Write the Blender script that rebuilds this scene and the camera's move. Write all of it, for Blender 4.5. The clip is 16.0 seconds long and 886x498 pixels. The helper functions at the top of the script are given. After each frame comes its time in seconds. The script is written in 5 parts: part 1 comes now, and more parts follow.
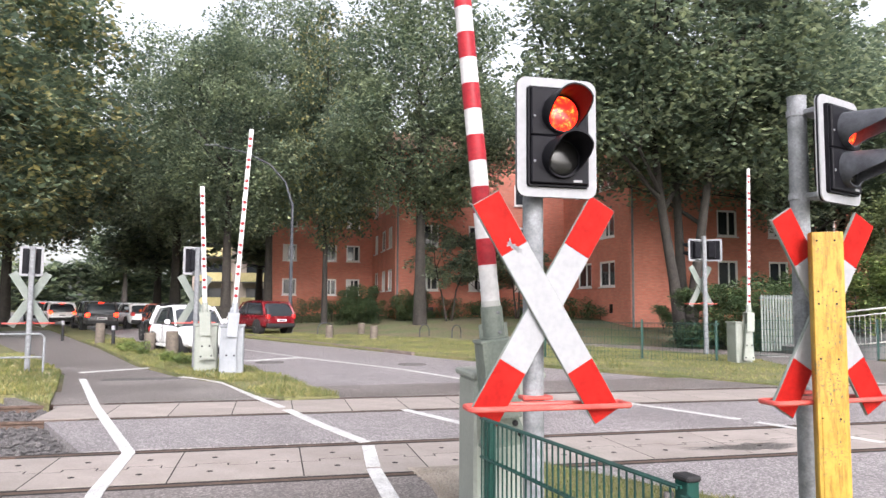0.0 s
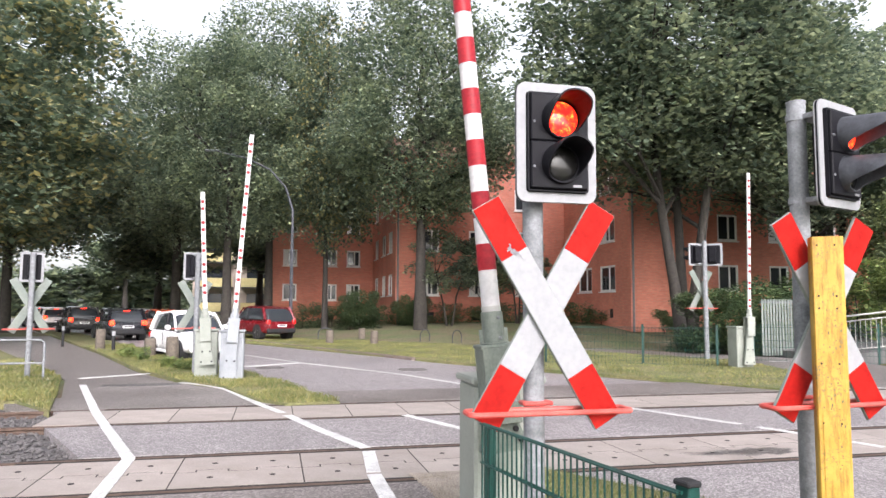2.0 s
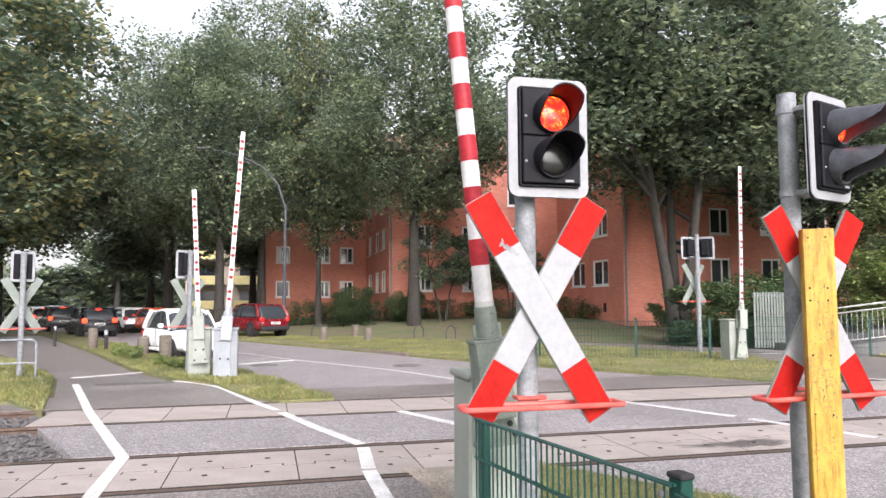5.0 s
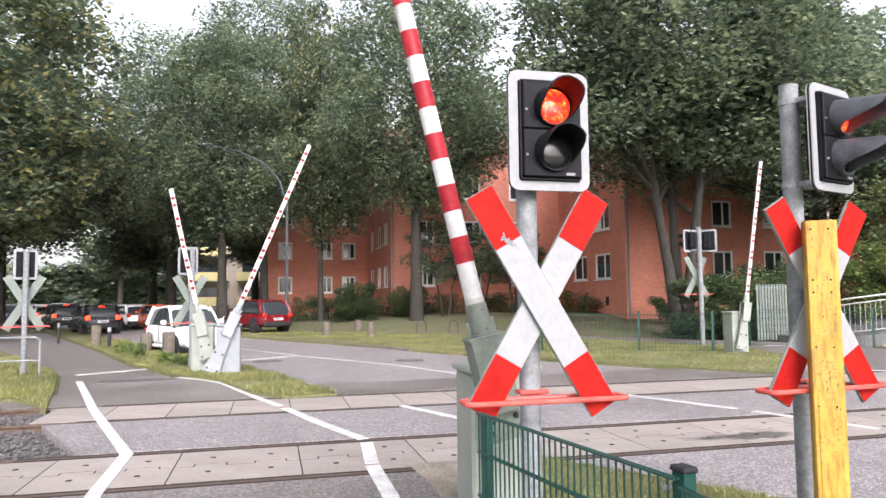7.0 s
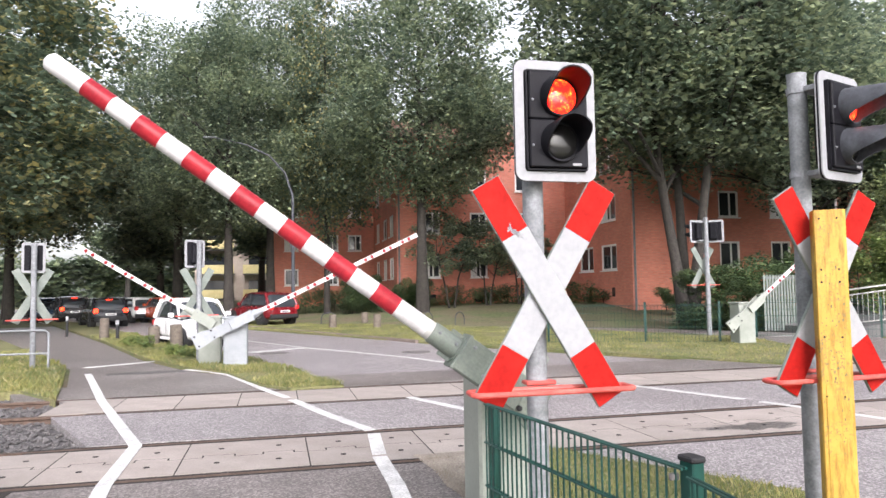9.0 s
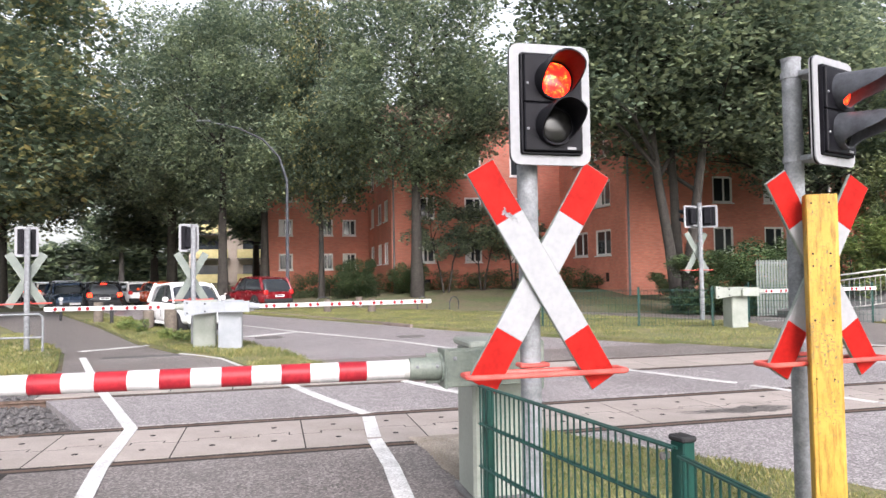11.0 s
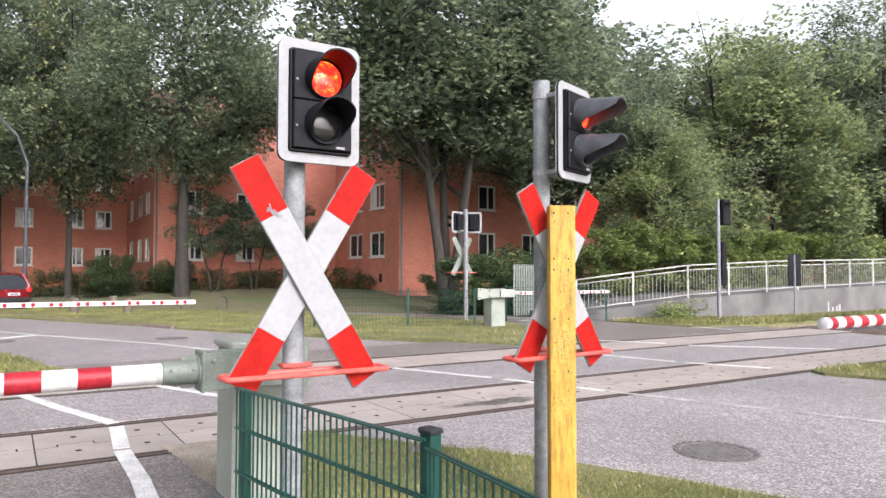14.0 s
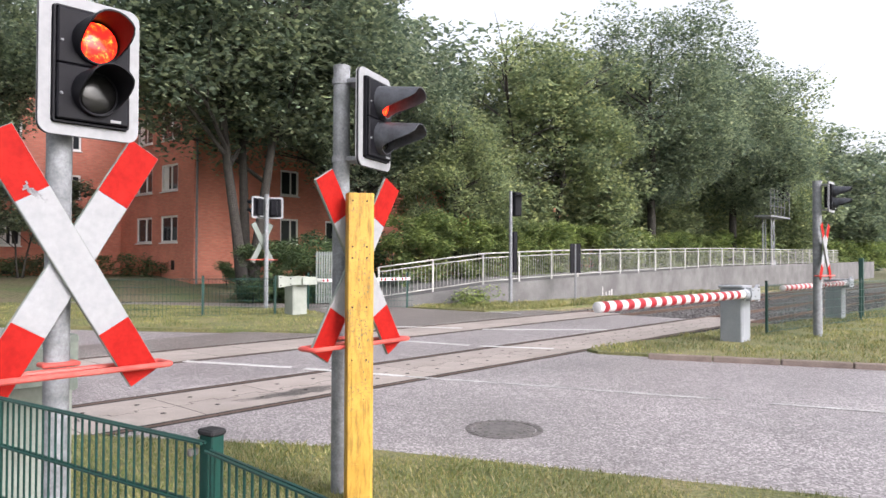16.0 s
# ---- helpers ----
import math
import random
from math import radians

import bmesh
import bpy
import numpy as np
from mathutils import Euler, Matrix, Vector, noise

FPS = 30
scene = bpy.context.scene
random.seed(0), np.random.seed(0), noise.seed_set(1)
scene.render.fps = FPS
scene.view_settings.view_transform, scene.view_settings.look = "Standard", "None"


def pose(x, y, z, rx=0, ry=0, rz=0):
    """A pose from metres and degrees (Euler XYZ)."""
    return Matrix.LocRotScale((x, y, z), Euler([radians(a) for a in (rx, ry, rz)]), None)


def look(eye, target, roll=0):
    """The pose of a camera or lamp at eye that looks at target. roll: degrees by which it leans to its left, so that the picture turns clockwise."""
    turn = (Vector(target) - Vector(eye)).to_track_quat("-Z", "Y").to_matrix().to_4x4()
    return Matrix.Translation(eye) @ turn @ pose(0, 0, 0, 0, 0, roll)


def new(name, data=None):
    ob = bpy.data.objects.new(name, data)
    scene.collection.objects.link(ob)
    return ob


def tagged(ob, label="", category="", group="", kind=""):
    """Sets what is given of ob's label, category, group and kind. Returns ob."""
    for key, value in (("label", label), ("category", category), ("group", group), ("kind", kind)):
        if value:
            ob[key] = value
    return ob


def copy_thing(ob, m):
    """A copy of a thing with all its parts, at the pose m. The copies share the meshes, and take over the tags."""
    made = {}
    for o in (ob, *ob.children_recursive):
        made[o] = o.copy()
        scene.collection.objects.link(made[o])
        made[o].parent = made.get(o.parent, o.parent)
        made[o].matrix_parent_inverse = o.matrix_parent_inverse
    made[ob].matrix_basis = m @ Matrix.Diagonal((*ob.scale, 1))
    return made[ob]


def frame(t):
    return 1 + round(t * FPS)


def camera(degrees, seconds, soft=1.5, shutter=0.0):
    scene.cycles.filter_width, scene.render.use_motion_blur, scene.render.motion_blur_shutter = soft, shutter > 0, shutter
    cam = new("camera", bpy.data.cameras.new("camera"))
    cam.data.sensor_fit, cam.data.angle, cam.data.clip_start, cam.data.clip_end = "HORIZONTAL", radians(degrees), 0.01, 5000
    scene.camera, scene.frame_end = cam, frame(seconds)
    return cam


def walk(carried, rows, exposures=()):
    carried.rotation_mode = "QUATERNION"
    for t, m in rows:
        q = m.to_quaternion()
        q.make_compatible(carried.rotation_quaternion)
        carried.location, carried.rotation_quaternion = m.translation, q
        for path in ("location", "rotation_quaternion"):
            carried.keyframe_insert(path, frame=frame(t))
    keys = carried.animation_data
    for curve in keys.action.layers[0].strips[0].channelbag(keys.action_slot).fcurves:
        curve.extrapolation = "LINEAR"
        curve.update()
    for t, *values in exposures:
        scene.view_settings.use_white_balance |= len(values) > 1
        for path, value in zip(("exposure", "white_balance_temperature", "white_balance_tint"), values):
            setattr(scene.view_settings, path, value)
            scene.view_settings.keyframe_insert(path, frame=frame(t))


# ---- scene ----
cam = camera(64.6, 16.0)
PATH = [
    (0, (-0.065, -0.054, 1.611), (-0.233, 1.933, 1.764), 0.40),
    (0.5, (-0.061, -0.054, 1.612), (-0.241, 1.931, 1.775), 0.22),
    (1, (-0.062, -0.053, 1.612), (-0.248, 1.931, 1.786), 0.23),
    (1.5, (-0.065, -0.055, 1.611), (-0.244, 1.930, 1.783), 0.29),
    (2, (-0.063, -0.055, 1.613), (-0.232, 1.931, 1.780), 0.29),
    (2.5, (-0.064, -0.056, 1.613), (-0.228, 1.930, 1.780), 0.16),
    (3, (-0.059, -0.049, 1.612), (-0.214, 1.939, 1.771), -0.00),
    (3.5, (-0.060, -0.051, 1.612), (-0.213, 1.937, 1.769), -0.11),
    (4, (-0.060, -0.053, 1.614), (-0.207, 1.936, 1.770), -0.21),
    (6.5, (-0.059, -0.049, 1.611), (-0.218, 1.939, 1.762), -0.48),
    (7, (-0.056, -0.041, 1.612), (-0.212, 1.948, 1.752), -0.69),
    (7.5, (-0.058, -0.040, 1.612), (-0.213, 1.949, 1.749), -0.70),
    (8, (-0.057, -0.039, 1.613), (-0.219, 1.950, 1.750), -0.83),
    (8.5, (-0.057, -0.043, 1.609), (-0.225, 1.946, 1.741), -0.95),
    (9, (-0.059, -0.038, 1.609), (-0.232, 1.951, 1.726), -0.92),
    (11.5, (-0.059, -0.057, 1.597), (-0.203, 1.937, 1.668), -0.70),
    (12, (-0.051, -0.062, 1.595), (-0.078, 1.937, 1.667), -0.72),
    (12.5, (-0.042, -0.066, 1.593), (0.060, 1.930, 1.666), -0.49),
    (13, (-0.034, -0.063, 1.593), (0.193, 1.923, 1.668), 0.08),
    (13.5, (-0.021, -0.056, 1.594), (0.336, 1.911, 1.667), 0.16),
    (14, (-0.007, -0.051, 1.593), (0.465, 1.891, 1.664), 0.08),
    (14.5, (0.005, -0.037, 1.597), (0.600, 1.872, 1.659), -0.10),
    (15, (0.026, -0.023, 1.599), (0.778, 1.829, 1.654), 0.06),
    (15.5, (0.040, -0.009, 1.602), (0.916, 1.789, 1.645), 0.46),
    (16, (0.053, 0.003, 1.599), (1.040, 1.742, 1.635), 0.24),
]
EXPOSURES = [(0.0, 1.52, 6420, 13), (12.5, 1.52, 6420, 13), (14.0, 1.47, 6420, 13), (16.0, 1.37, 6420, 13)]
walk(cam, [(t, look(eye, target, roll)) for t, eye, target, roll in PATH], EXPOSURES)

# ---- world and light: overcast afternoon ----
world = bpy.data.worlds.new("overcast_sky")
scene.world = world
world.use_nodes = True
wn, wl = world.node_tree.nodes, world.node_tree.links
wn.clear()
sky = wn.new("ShaderNodeTexSky")
sky.sky_type = "NISHITA"
sky.sun_disc = False
sky.sun_elevation, sky.sun_rotation = radians(33), radians(160)
sky.air_density, sky.dust_density, sky.ozone_density = 1.0, 4.0, 1.0
grey = wn.new("ShaderNodeHueSaturation")
grey.inputs["Saturation"].default_value = 0.26
bg = wn.new("ShaderNodeBackground")
bg.inputs["Strength"].default_value = 0.15
wout = wn.new("ShaderNodeOutputWorld")
wl.new(sky.outputs[0], grey.inputs["Color"])
wl.new(grey.outputs[0], bg.inputs["Color"])
wl.new(bg.outputs[0], wout.inputs["Surface"])

sun = new("sun", bpy.data.lights.new("sun", "SUN"))
sun.data.energy, sun.data.angle, sun.data.color = 0.95, radians(25), (1.0, 0.89, 1.0)
sun.matrix_world = look((28, -50, 48), (5, 12, 0))


# ---- materials ----
def base_nodes(name):
    m = bpy.data.materials.new(name)
    m.use_nodes = True
    return m, m.node_tree.nodes, m.node_tree.links, m.node_tree.nodes["Principled BSDF"]


def noise_node(n, l, coord, scale, detail=4.0, rough=0.6):
    t = n.new("ShaderNodeTexNoise")
    t.inputs["Scale"].default_value, t.inputs["Detail"].default_value, t.inputs["Roughness"].default_value = scale, detail, rough
    l.new(coord, t.inputs["Vector"])
    return t.outputs["Fac"]


def ramp(n, l, fac, stops):
    r = n.new("ShaderNodeValToRGB")
    while len(r.color_ramp.elements) < len(stops):
        r.color_ramp.elements.new(0.5)
    for e, (p, c) in zip(r.color_ramp.elements, stops):
        e.position, e.color = p, (*c, 1)
    l.new(fac, r.inputs["Fac"])
    return r.outputs["Color"]


def mix(n, l, kind, fac, a, b):
    m = n.new("ShaderNodeMixRGB")
    m.blend_type = kind
    for socket, v in (("Fac", fac), ("Color1", a), ("Color2", b)):
        if isinstance(v, (int, float)):
            m.inputs[socket].default_value = v
        elif isinstance(v, tuple):
            m.inputs[socket].default_value = (*v, 1)
        else:
            l.new(v, m.inputs[socket])
    return m.outputs["Color"]


def add_bump(n, l, bsdf, height, strength, distance=0.01):
    b = n.new("ShaderNodeBump")
    b.inputs["Strength"].default_value, b.inputs["Distance"].default_value = strength, distance
    l.new(height, b.inputs["Height"])
    l.new(b.outputs["Normal"], bsdf.inputs["Normal"])


def surface(name, c1, c2, rough=0.6, metal=0.0, coarse=3.0, fine=60.0, speck=0.25, relief=0.15, vary=0.0, world_space=False, depth=0.01):
    """Two-scale variation between two real base colours, with fine relief."""
    m, n, l, b = base_nodes(name)
    if world_space:
        co = n.new("ShaderNodeNewGeometry").outputs["Position"]
    else:
        co = n.new("ShaderNodeTexCoord").outputs["Object"]
    big = noise_node(n, l, co, coarse)
    col = ramp(n, l, big, [(0.35, c1), (0.65, c2)])
    small = noise_node(n, l, co, fine, 3.0)
    shade = ramp(n, l, small, [(0.3, (1 - speck,) * 3), (0.7, (1 + speck * 0.5,) * 3)])
    col = mix(n, l, "MULTIPLY", 1.0, col, shade)
    if vary:
        info = n.new("ShaderNodeObjectInfo")
        tone = ramp(n, l, info.outputs["Random"], [(0.0, (1 - vary,) * 3), (1.0, (1 + vary * 0.4,) * 3)])
        col = mix(n, l, "MULTIPLY", 1.0, col, tone)
    l.new(col, b.inputs["Base Color"])
    b.inputs["Metallic"].default_value = metal
    rr = n.new("ShaderNodeMapRange")
    rr.inputs["To Min"].default_value, rr.inputs["To Max"].default_value = max(0.03, rough - 0.1), min(1.0, rough + 0.12)
    l.new(big, rr.inputs["Value"])
    l.new(rr.outputs[0], b.inputs["Roughness"])
    if relief:
        add_bump(n, l, b, small, relief, depth)
    return m


def asphalt(name, c1, c2):
    m, n, l, b = base_nodes(name)
    co = n.new("ShaderNodeNewGeometry").outputs["Position"]
    v = n.new("ShaderNodeTexVoronoi")
    v.inputs["Scale"].default_value = 60.0
    l.new(co, v.inputs["Vector"])
    stones = ramp(n, l, v.outputs["Color"], [(0.25, (0.5,) * 3), (0.6, (1.0,) * 3), (0.85, (1.75,) * 3)])
    patch = noise_node(n, l, co, 0.6, 5.0)
    col = ramp(n, l, patch, [(0.35, c1), (0.65, c2)])
    stain = noise_node(n, l, co, 3.2, 6.0, 0.7)
    col = mix(n, l, "MULTIPLY", 1.0, col, ramp(n, l, stain, [(0.3, (0.8,) * 3), (0.55, (1.0,) * 3)]))
    col = mix(n, l, "MULTIPLY", 1.0, col, stones)
    l.new(col, b.inputs["Base Color"])
    rr = n.new("ShaderNodeMapRange")
    rr.inputs["To Min"].default_value, rr.inputs["To Max"].default_value = 0.38, 0.62
    l.new(patch, rr.inputs["Value"])
    l.new(rr.outputs[0], b.inputs["Roughness"])
    add_bump(n, l, b, v.outputs["Distance"], 0.35, 0.006)
    return m


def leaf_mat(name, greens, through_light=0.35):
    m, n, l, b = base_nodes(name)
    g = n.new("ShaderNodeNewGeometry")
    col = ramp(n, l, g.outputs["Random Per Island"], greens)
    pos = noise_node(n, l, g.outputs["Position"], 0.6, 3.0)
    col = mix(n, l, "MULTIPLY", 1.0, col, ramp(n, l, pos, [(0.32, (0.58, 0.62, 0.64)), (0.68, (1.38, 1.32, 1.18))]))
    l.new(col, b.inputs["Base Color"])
    b.inputs["Roughness"].default_value = 0.5
    tr = n.new("ShaderNodeBsdfTranslucent")
    l.new(col, tr.inputs["Color"])
    ms = n.new("ShaderNodeMixShader")
    ms.inputs["Fac"].default_value = through_light
    l.new(b.outputs[0], ms.inputs[1])
    l.new(tr.outputs[0], ms.inputs[2])
    l.new(ms.outputs[0], n["Material Output"].inputs["Surface"])
    return m


def brick_mat(name):
    m, n, l, b = base_nodes(name)
    co = n.new("ShaderNodeTexCoord").outputs["Object"]
    sep = n.new("ShaderNodeSeparateXYZ")
    l.new(co, sep.inputs[0])
    add = n.new("ShaderNodeMath")
    l.new(sep.outputs["X"], add.inputs[0])
    l.new(sep.outputs["Y"], add.inputs[1])
    com = n.new("ShaderNodeCombineXYZ")
    l.new(add.outputs[0], com.inputs["X"])
    l.new(sep.outputs["Z"], com.inputs["Y"])
    t = n.new("ShaderNodeTexBrick")
    t.inputs["Color1"].default_value = (0.64, 0.235, 0.165, 1)
    t.inputs["Color2"].default_value = (0.55, 0.185, 0.125, 1)
    t.inputs["Mortar"].default_value = (0.45, 0.24, 0.18, 1)
    t.inputs["Scale"].default_value = 1.0
    t.inputs["Mortar Size"].default_value = 0.008
    t.inputs["Brick Width"].default_value, t.inputs["Row Height"].default_value = 0.25, 0.083
    l.new(com.outputs[0], t.inputs["Vector"])
    big = noise_node(n, l, co, 0.5)
    col = mix(n, l, "MULTIPLY", 1.0, t.outputs["Color"], ramp(n, l, big, [(0.3, (0.86,) * 3), (0.7, (1.12,) * 3)]))
    l.new(col, b.inputs["Base Color"])
    b.inputs["Roughness"].default_value = 0.85
    add_bump(n, l, b, t.outputs["Fac"], -0.4, 0.01)
    return m


def plain(name, c, rough=0.5, metal=0.0):
    m, n, l, b = base_nodes(name)
    b.inputs["Base Color"].default_value = (*c, 1)
    b.inputs["Roughness"].default_value, b.inputs["Metallic"].default_value = rough, metal
    return m


def glow(name, c, strength):
    m, n, l, b = base_nodes(name)
    co = n.new("ShaderNodeTexCoord").outputs["Object"]
    v = noise_node(n, l, co, 32.0, 5.0, 0.75)
    col = ramp(n, l, v, [(0.47, c), (0.57, (1.0, 0.05, 0.006)), (0.68, (1.0, 0.36, 0.05))])
    l.new(col, b.inputs["Emission Color"])
    b.inputs["Emission Strength"].default_value = strength
    b.inputs["Base Color"].default_value = (0.4, 0.01, 0.01, 1)
    b.inputs["Roughness"].default_value = 0.15
    return m


def worn_yellow(name):
    """Chalky yellow paint with brown run-down streaks, blisters and patches worn to the primer."""
    m, n, l, b = base_nodes(name)
    co = n.new("ShaderNodeTexCoord").outputs["Object"]
    long = n.new("ShaderNodeMapping")
    long.inputs["Scale"].default_value = (1.0, 1.0, 0.16)
    l.new(co, long.inputs["Vector"])
    big = noise_node(n, l, co, 5.0, 5.0, 0.65)
    col = ramp(n, l, big, [(0.3, (0.36, 0.2, 0.02)), (0.7, (0.47, 0.3, 0.05))])
    runs = noise_node(n, l, long.outputs[0], 34.0, 6.0, 0.7)
    col = mix(n, l, "MULTIPLY", 1.0, col, ramp(n, l, runs, [(0.33, (0.5, 0.44, 0.36)), (0.52, (1.0, 1.0, 1.0))]))
    scab = noise_node(n, l, co, 48.0, 5.0, 0.7)
    where = noise_node(n, l, co, 3.1, 3.0)
    spots = mix(n, l, "MULTIPLY", 1.0, ramp(n, l, scab, [(0.52, (0.0,) * 3), (0.6, (1.0,) * 3)]), ramp(n, l, where, [(0.48, (0.0,) * 3), (0.62, (1.0,) * 3)]))
    col = mix(n, l, "MIX", spots, col, (0.17, 0.12, 0.045))
    l.new(col, b.inputs["Base Color"])
    b.inputs["Roughness"].default_value = 0.62
    add_bump(n, l, b, scab, 0.3, 0.004)
    return m


M = dict(
    road=asphalt("road_asphalt", (0.22, 0.202, 0.203), (0.288, 0.265, 0.266)),
    path=asphalt("path_asphalt", (0.135, 0.118, 0.112), (0.2, 0.178, 0.17)),
    paint=surface("road_paint", (0.44, 0.44, 0.43), (0.62, 0.62, 0.61), 0.6, coarse=5, fine=60, speck=0.4, relief=0.2, world_space=True),
    paint_worn=surface("worn_road_paint", (0.24, 0.235, 0.23), (0.5, 0.495, 0.49), 0.6, coarse=3.5, fine=45, speck=0.5, relief=0.2, world_space=True),
    soil=surface("soil", (0.15, 0.12, 0.075), (0.105, 0.135, 0.05), 0.95, coarse=0.45, fine=9, speck=0.5, relief=0.6, world_space=True, depth=0.04),
    turf=surface("turf", (0.11, 0.13, 0.045), (0.2, 0.18, 0.08), 0.95, coarse=0.9, fine=22, speck=0.5, relief=0.8, world_space=True, depth=0.05),
    gravel=surface("gravel_soil", (0.2, 0.17, 0.14), (0.28, 0.25, 0.21), 0.95, coarse=3, fine=60, speck=0.4, relief=0.7, world_space=True),
    panel=surface("crossing_concrete", (0.262, 0.228, 0.206), (0.335, 0.295, 0.27), 0.75, coarse=2.2, fine=70, speck=0.22, relief=0.2, vary=0.12),
    panel_dark=plain("joint_filler", (0.035, 0.033, 0.032), 0.9),
    rail=surface("rail_steel", (0.085, 0.058, 0.045), (0.14, 0.1, 0.08), 0.75, 0.1, coarse=6, fine=90, speck=0.3),
    rust=surface("rusty_rail", (0.14, 0.06, 0.035), (0.2, 0.09, 0.05), 0.85, 0.2, coarse=6, fine=60, speck=0.3),
    sleeper=surface("sleeper_concrete", (0.2, 0.17, 0.15), (0.27, 0.23, 0.2), 0.9, coarse=4, fine=60),
    ballast=surface("ballast_stone", (0.055, 0.052, 0.052), (0.13, 0.122, 0.12), 0.9, coarse=9, fine=80, speck=0.35, relief=0.3, world_space=True),
    zinc=surface("galvanised_steel", (0.145, 0.153, 0.16), (0.235, 0.246, 0.258), 0.68, 0.05, coarse=14, fine=70, speck=0.25, relief=0.06),
    white=surface("white_enamel", (0.252, 0.257, 0.266), (0.272, 0.277, 0.286), 0.6, coarse=6, fine=30, speck=0.09, relief=0.03),
    red=surface("red_reflective_film", (0.26, 0.008, 0.006), (0.325, 0.013, 0.009), 0.6, coarse=9, fine=45, speck=0.14, relief=0.03),
    boom_white=surface("boom_white", (0.42, 0.418, 0.415), (0.52, 0.515, 0.51), 0.5, coarse=4, fine=30, speck=0.12, relief=0.04),
    boom_red=surface("boom_red", (0.22, 0.012, 0.02), (0.31, 0.018, 0.025), 0.4, coarse=7, fine=40, speck=0.2, relief=0.05),
    dot_red=surface("red_reflector", (0.17, 0.01, 0.015), (0.25, 0.015, 0.02), 0.25, coarse=20, fine=90, speck=0.1, relief=0),
    ring=surface("faded_red_tube", (0.42, 0.055, 0.045), (0.52, 0.1, 0.08), 0.45, coarse=9, fine=60, speck=0.12, relief=0.05),
    board_back=surface("board_back", (0.14, 0.165, 0.145), (0.2, 0.225, 0.2), 0.65, 0.1, coarse=4, fine=50, speck=0.15),
    black=surface("black_housing", (0.006, 0.006, 0.008), (0.011, 0.011, 0.014), 0.5, coarse=9, fine=120, speck=0.2, relief=0.05),
    black_in=plain("hood_lining", (0.012, 0.012, 0.013), 0.75),
    grey_hood=surface("weathered_hood", (0.04, 0.042, 0.048), (0.075, 0.08, 0.09), 0.45, coarse=8, fine=60, speck=0.15),
    lamp_red=glow("red_signal_light", (1.0, 0.01, 0.007), 1.5),
    lens_off=plain("dark_lens", (0.012, 0.012, 0.012), 0.2),
    cabinet=surface("grey_green_paint", (0.205, 0.224, 0.194), (0.265, 0.285, 0.25), 0.5, coarse=3, fine=40, speck=0.1, relief=0.04),
    cabinet_dark=surface("olive_paint", (0.1, 0.122, 0.103), (0.155, 0.178, 0.148), 0.5, coarse=6, fine=50, speck=0.2, relief=0.06),
    cabinet_grey=surface("light_grey_paint", (0.2, 0.216, 0.232), (0.25, 0.267, 0.283), 0.5, coarse=3, fine=40, speck=0.1, relief=0.04),
    yellow=worn_yellow("worn_yellow_paint"),
    grime=surface("dark_grime", (0.10, 0.085, 0.04), (0.2, 0.16, 0.07), 0.8, coarse=20, fine=90),
    green=surface("green_coated_wire", (0.003, 0.034, 0.027), (0.005, 0.052, 0.04), 0.4, coarse=6, fine=60, speck=0.15, relief=0.03),
    fence_far=surface("green_coated_post", (0.02, 0.11, 0.07), (0.03, 0.15, 0.1), 0.5, coarse=6, fine=60),
    iron=surface("cast_iron", (0.1, 0.093, 0.088), (0.2, 0.187, 0.18), 0.6, 0.4, coarse=12, fine=70, relief=0.3),
    kerb=surface("kerb_stone", (0.13, 0.1, 0.085), (0.19, 0.15, 0.13), 0.85, coarse=3, fine=60, vary=0.15),
    concrete=surface("weathered_concrete", (0.085, 0.083, 0.082), (0.15, 0.147, 0.145), 0.85, coarse=0.8, fine=30, speck=0.2, relief=0.15),
    lime=surface("lime_stain", (0.26, 0.255, 0.25), (0.4, 0.39, 0.37), 0.8, coarse=12, fine=60),
    railing=surface("cream_railing_paint", (0.32, 0.32, 0.3), (0.41, 0.41, 0.38), 0.5, coarse=4, fine=60, speck=0.08),
    bark=surface("tree_bark", (0.026, 0.023, 0.02), (0.05, 0.044, 0.037), 0.9, coarse=5, fine=25, speck=0.4, relief=0.9, depth=0.04),
    brick=brick_mat("red_brick"),
    frame=surface("white_window_frame", (0.72, 0.72, 0.7), (0.8, 0.8, 0.78), 0.45, fine=40, speck=0.04, relief=0),
    glass=plain("window_glass", (0.03, 0.035, 0.04), 0.06),
    roof=surface("roof_tiles", (0.2, 0.09, 0.06), (0.27, 0.12, 0.08), 0.8, coarse=2, fine=20),
    wood=surface("weathered_wood", (0.085, 0.07, 0.055), (0.15, 0.125, 0.1), 0.85, coarse=9, fine=60, speck=0.3),
    tyre=plain("tyre_rubber", (0.02, 0.02, 0.02), 0.85),
    rim=plain("alloy_rim", (0.35, 0.35, 0.36), 0.35, 0.8),
    trim=plain("black_plastic_trim", (0.025, 0.025, 0.026), 0.6),
    tail=plain("tail_lamp_red", (0.45, 0.02, 0.02), 0.2),
    plate=plain("number_plate_white", (0.7, 0.7, 0.7), 0.4),
    balcony=surface("pale_yellow_parapet", (0.6, 0.52, 0.24), (0.68, 0.6, 0.3), 0.7, coarse=2, fine=20),
    render_wall=surface("pale_wall", (0.42, 0.36, 0.3), (0.5, 0.43, 0.36), 0.9, coarse=1, fine=15),
)
for k in ("black", "black_in", "grey_hood", "rail", "panel_dark", "trim"):
    M[k].node_tree.nodes["Principled BSDF"].inputs["Specular IOR Level"].default_value = 0.12
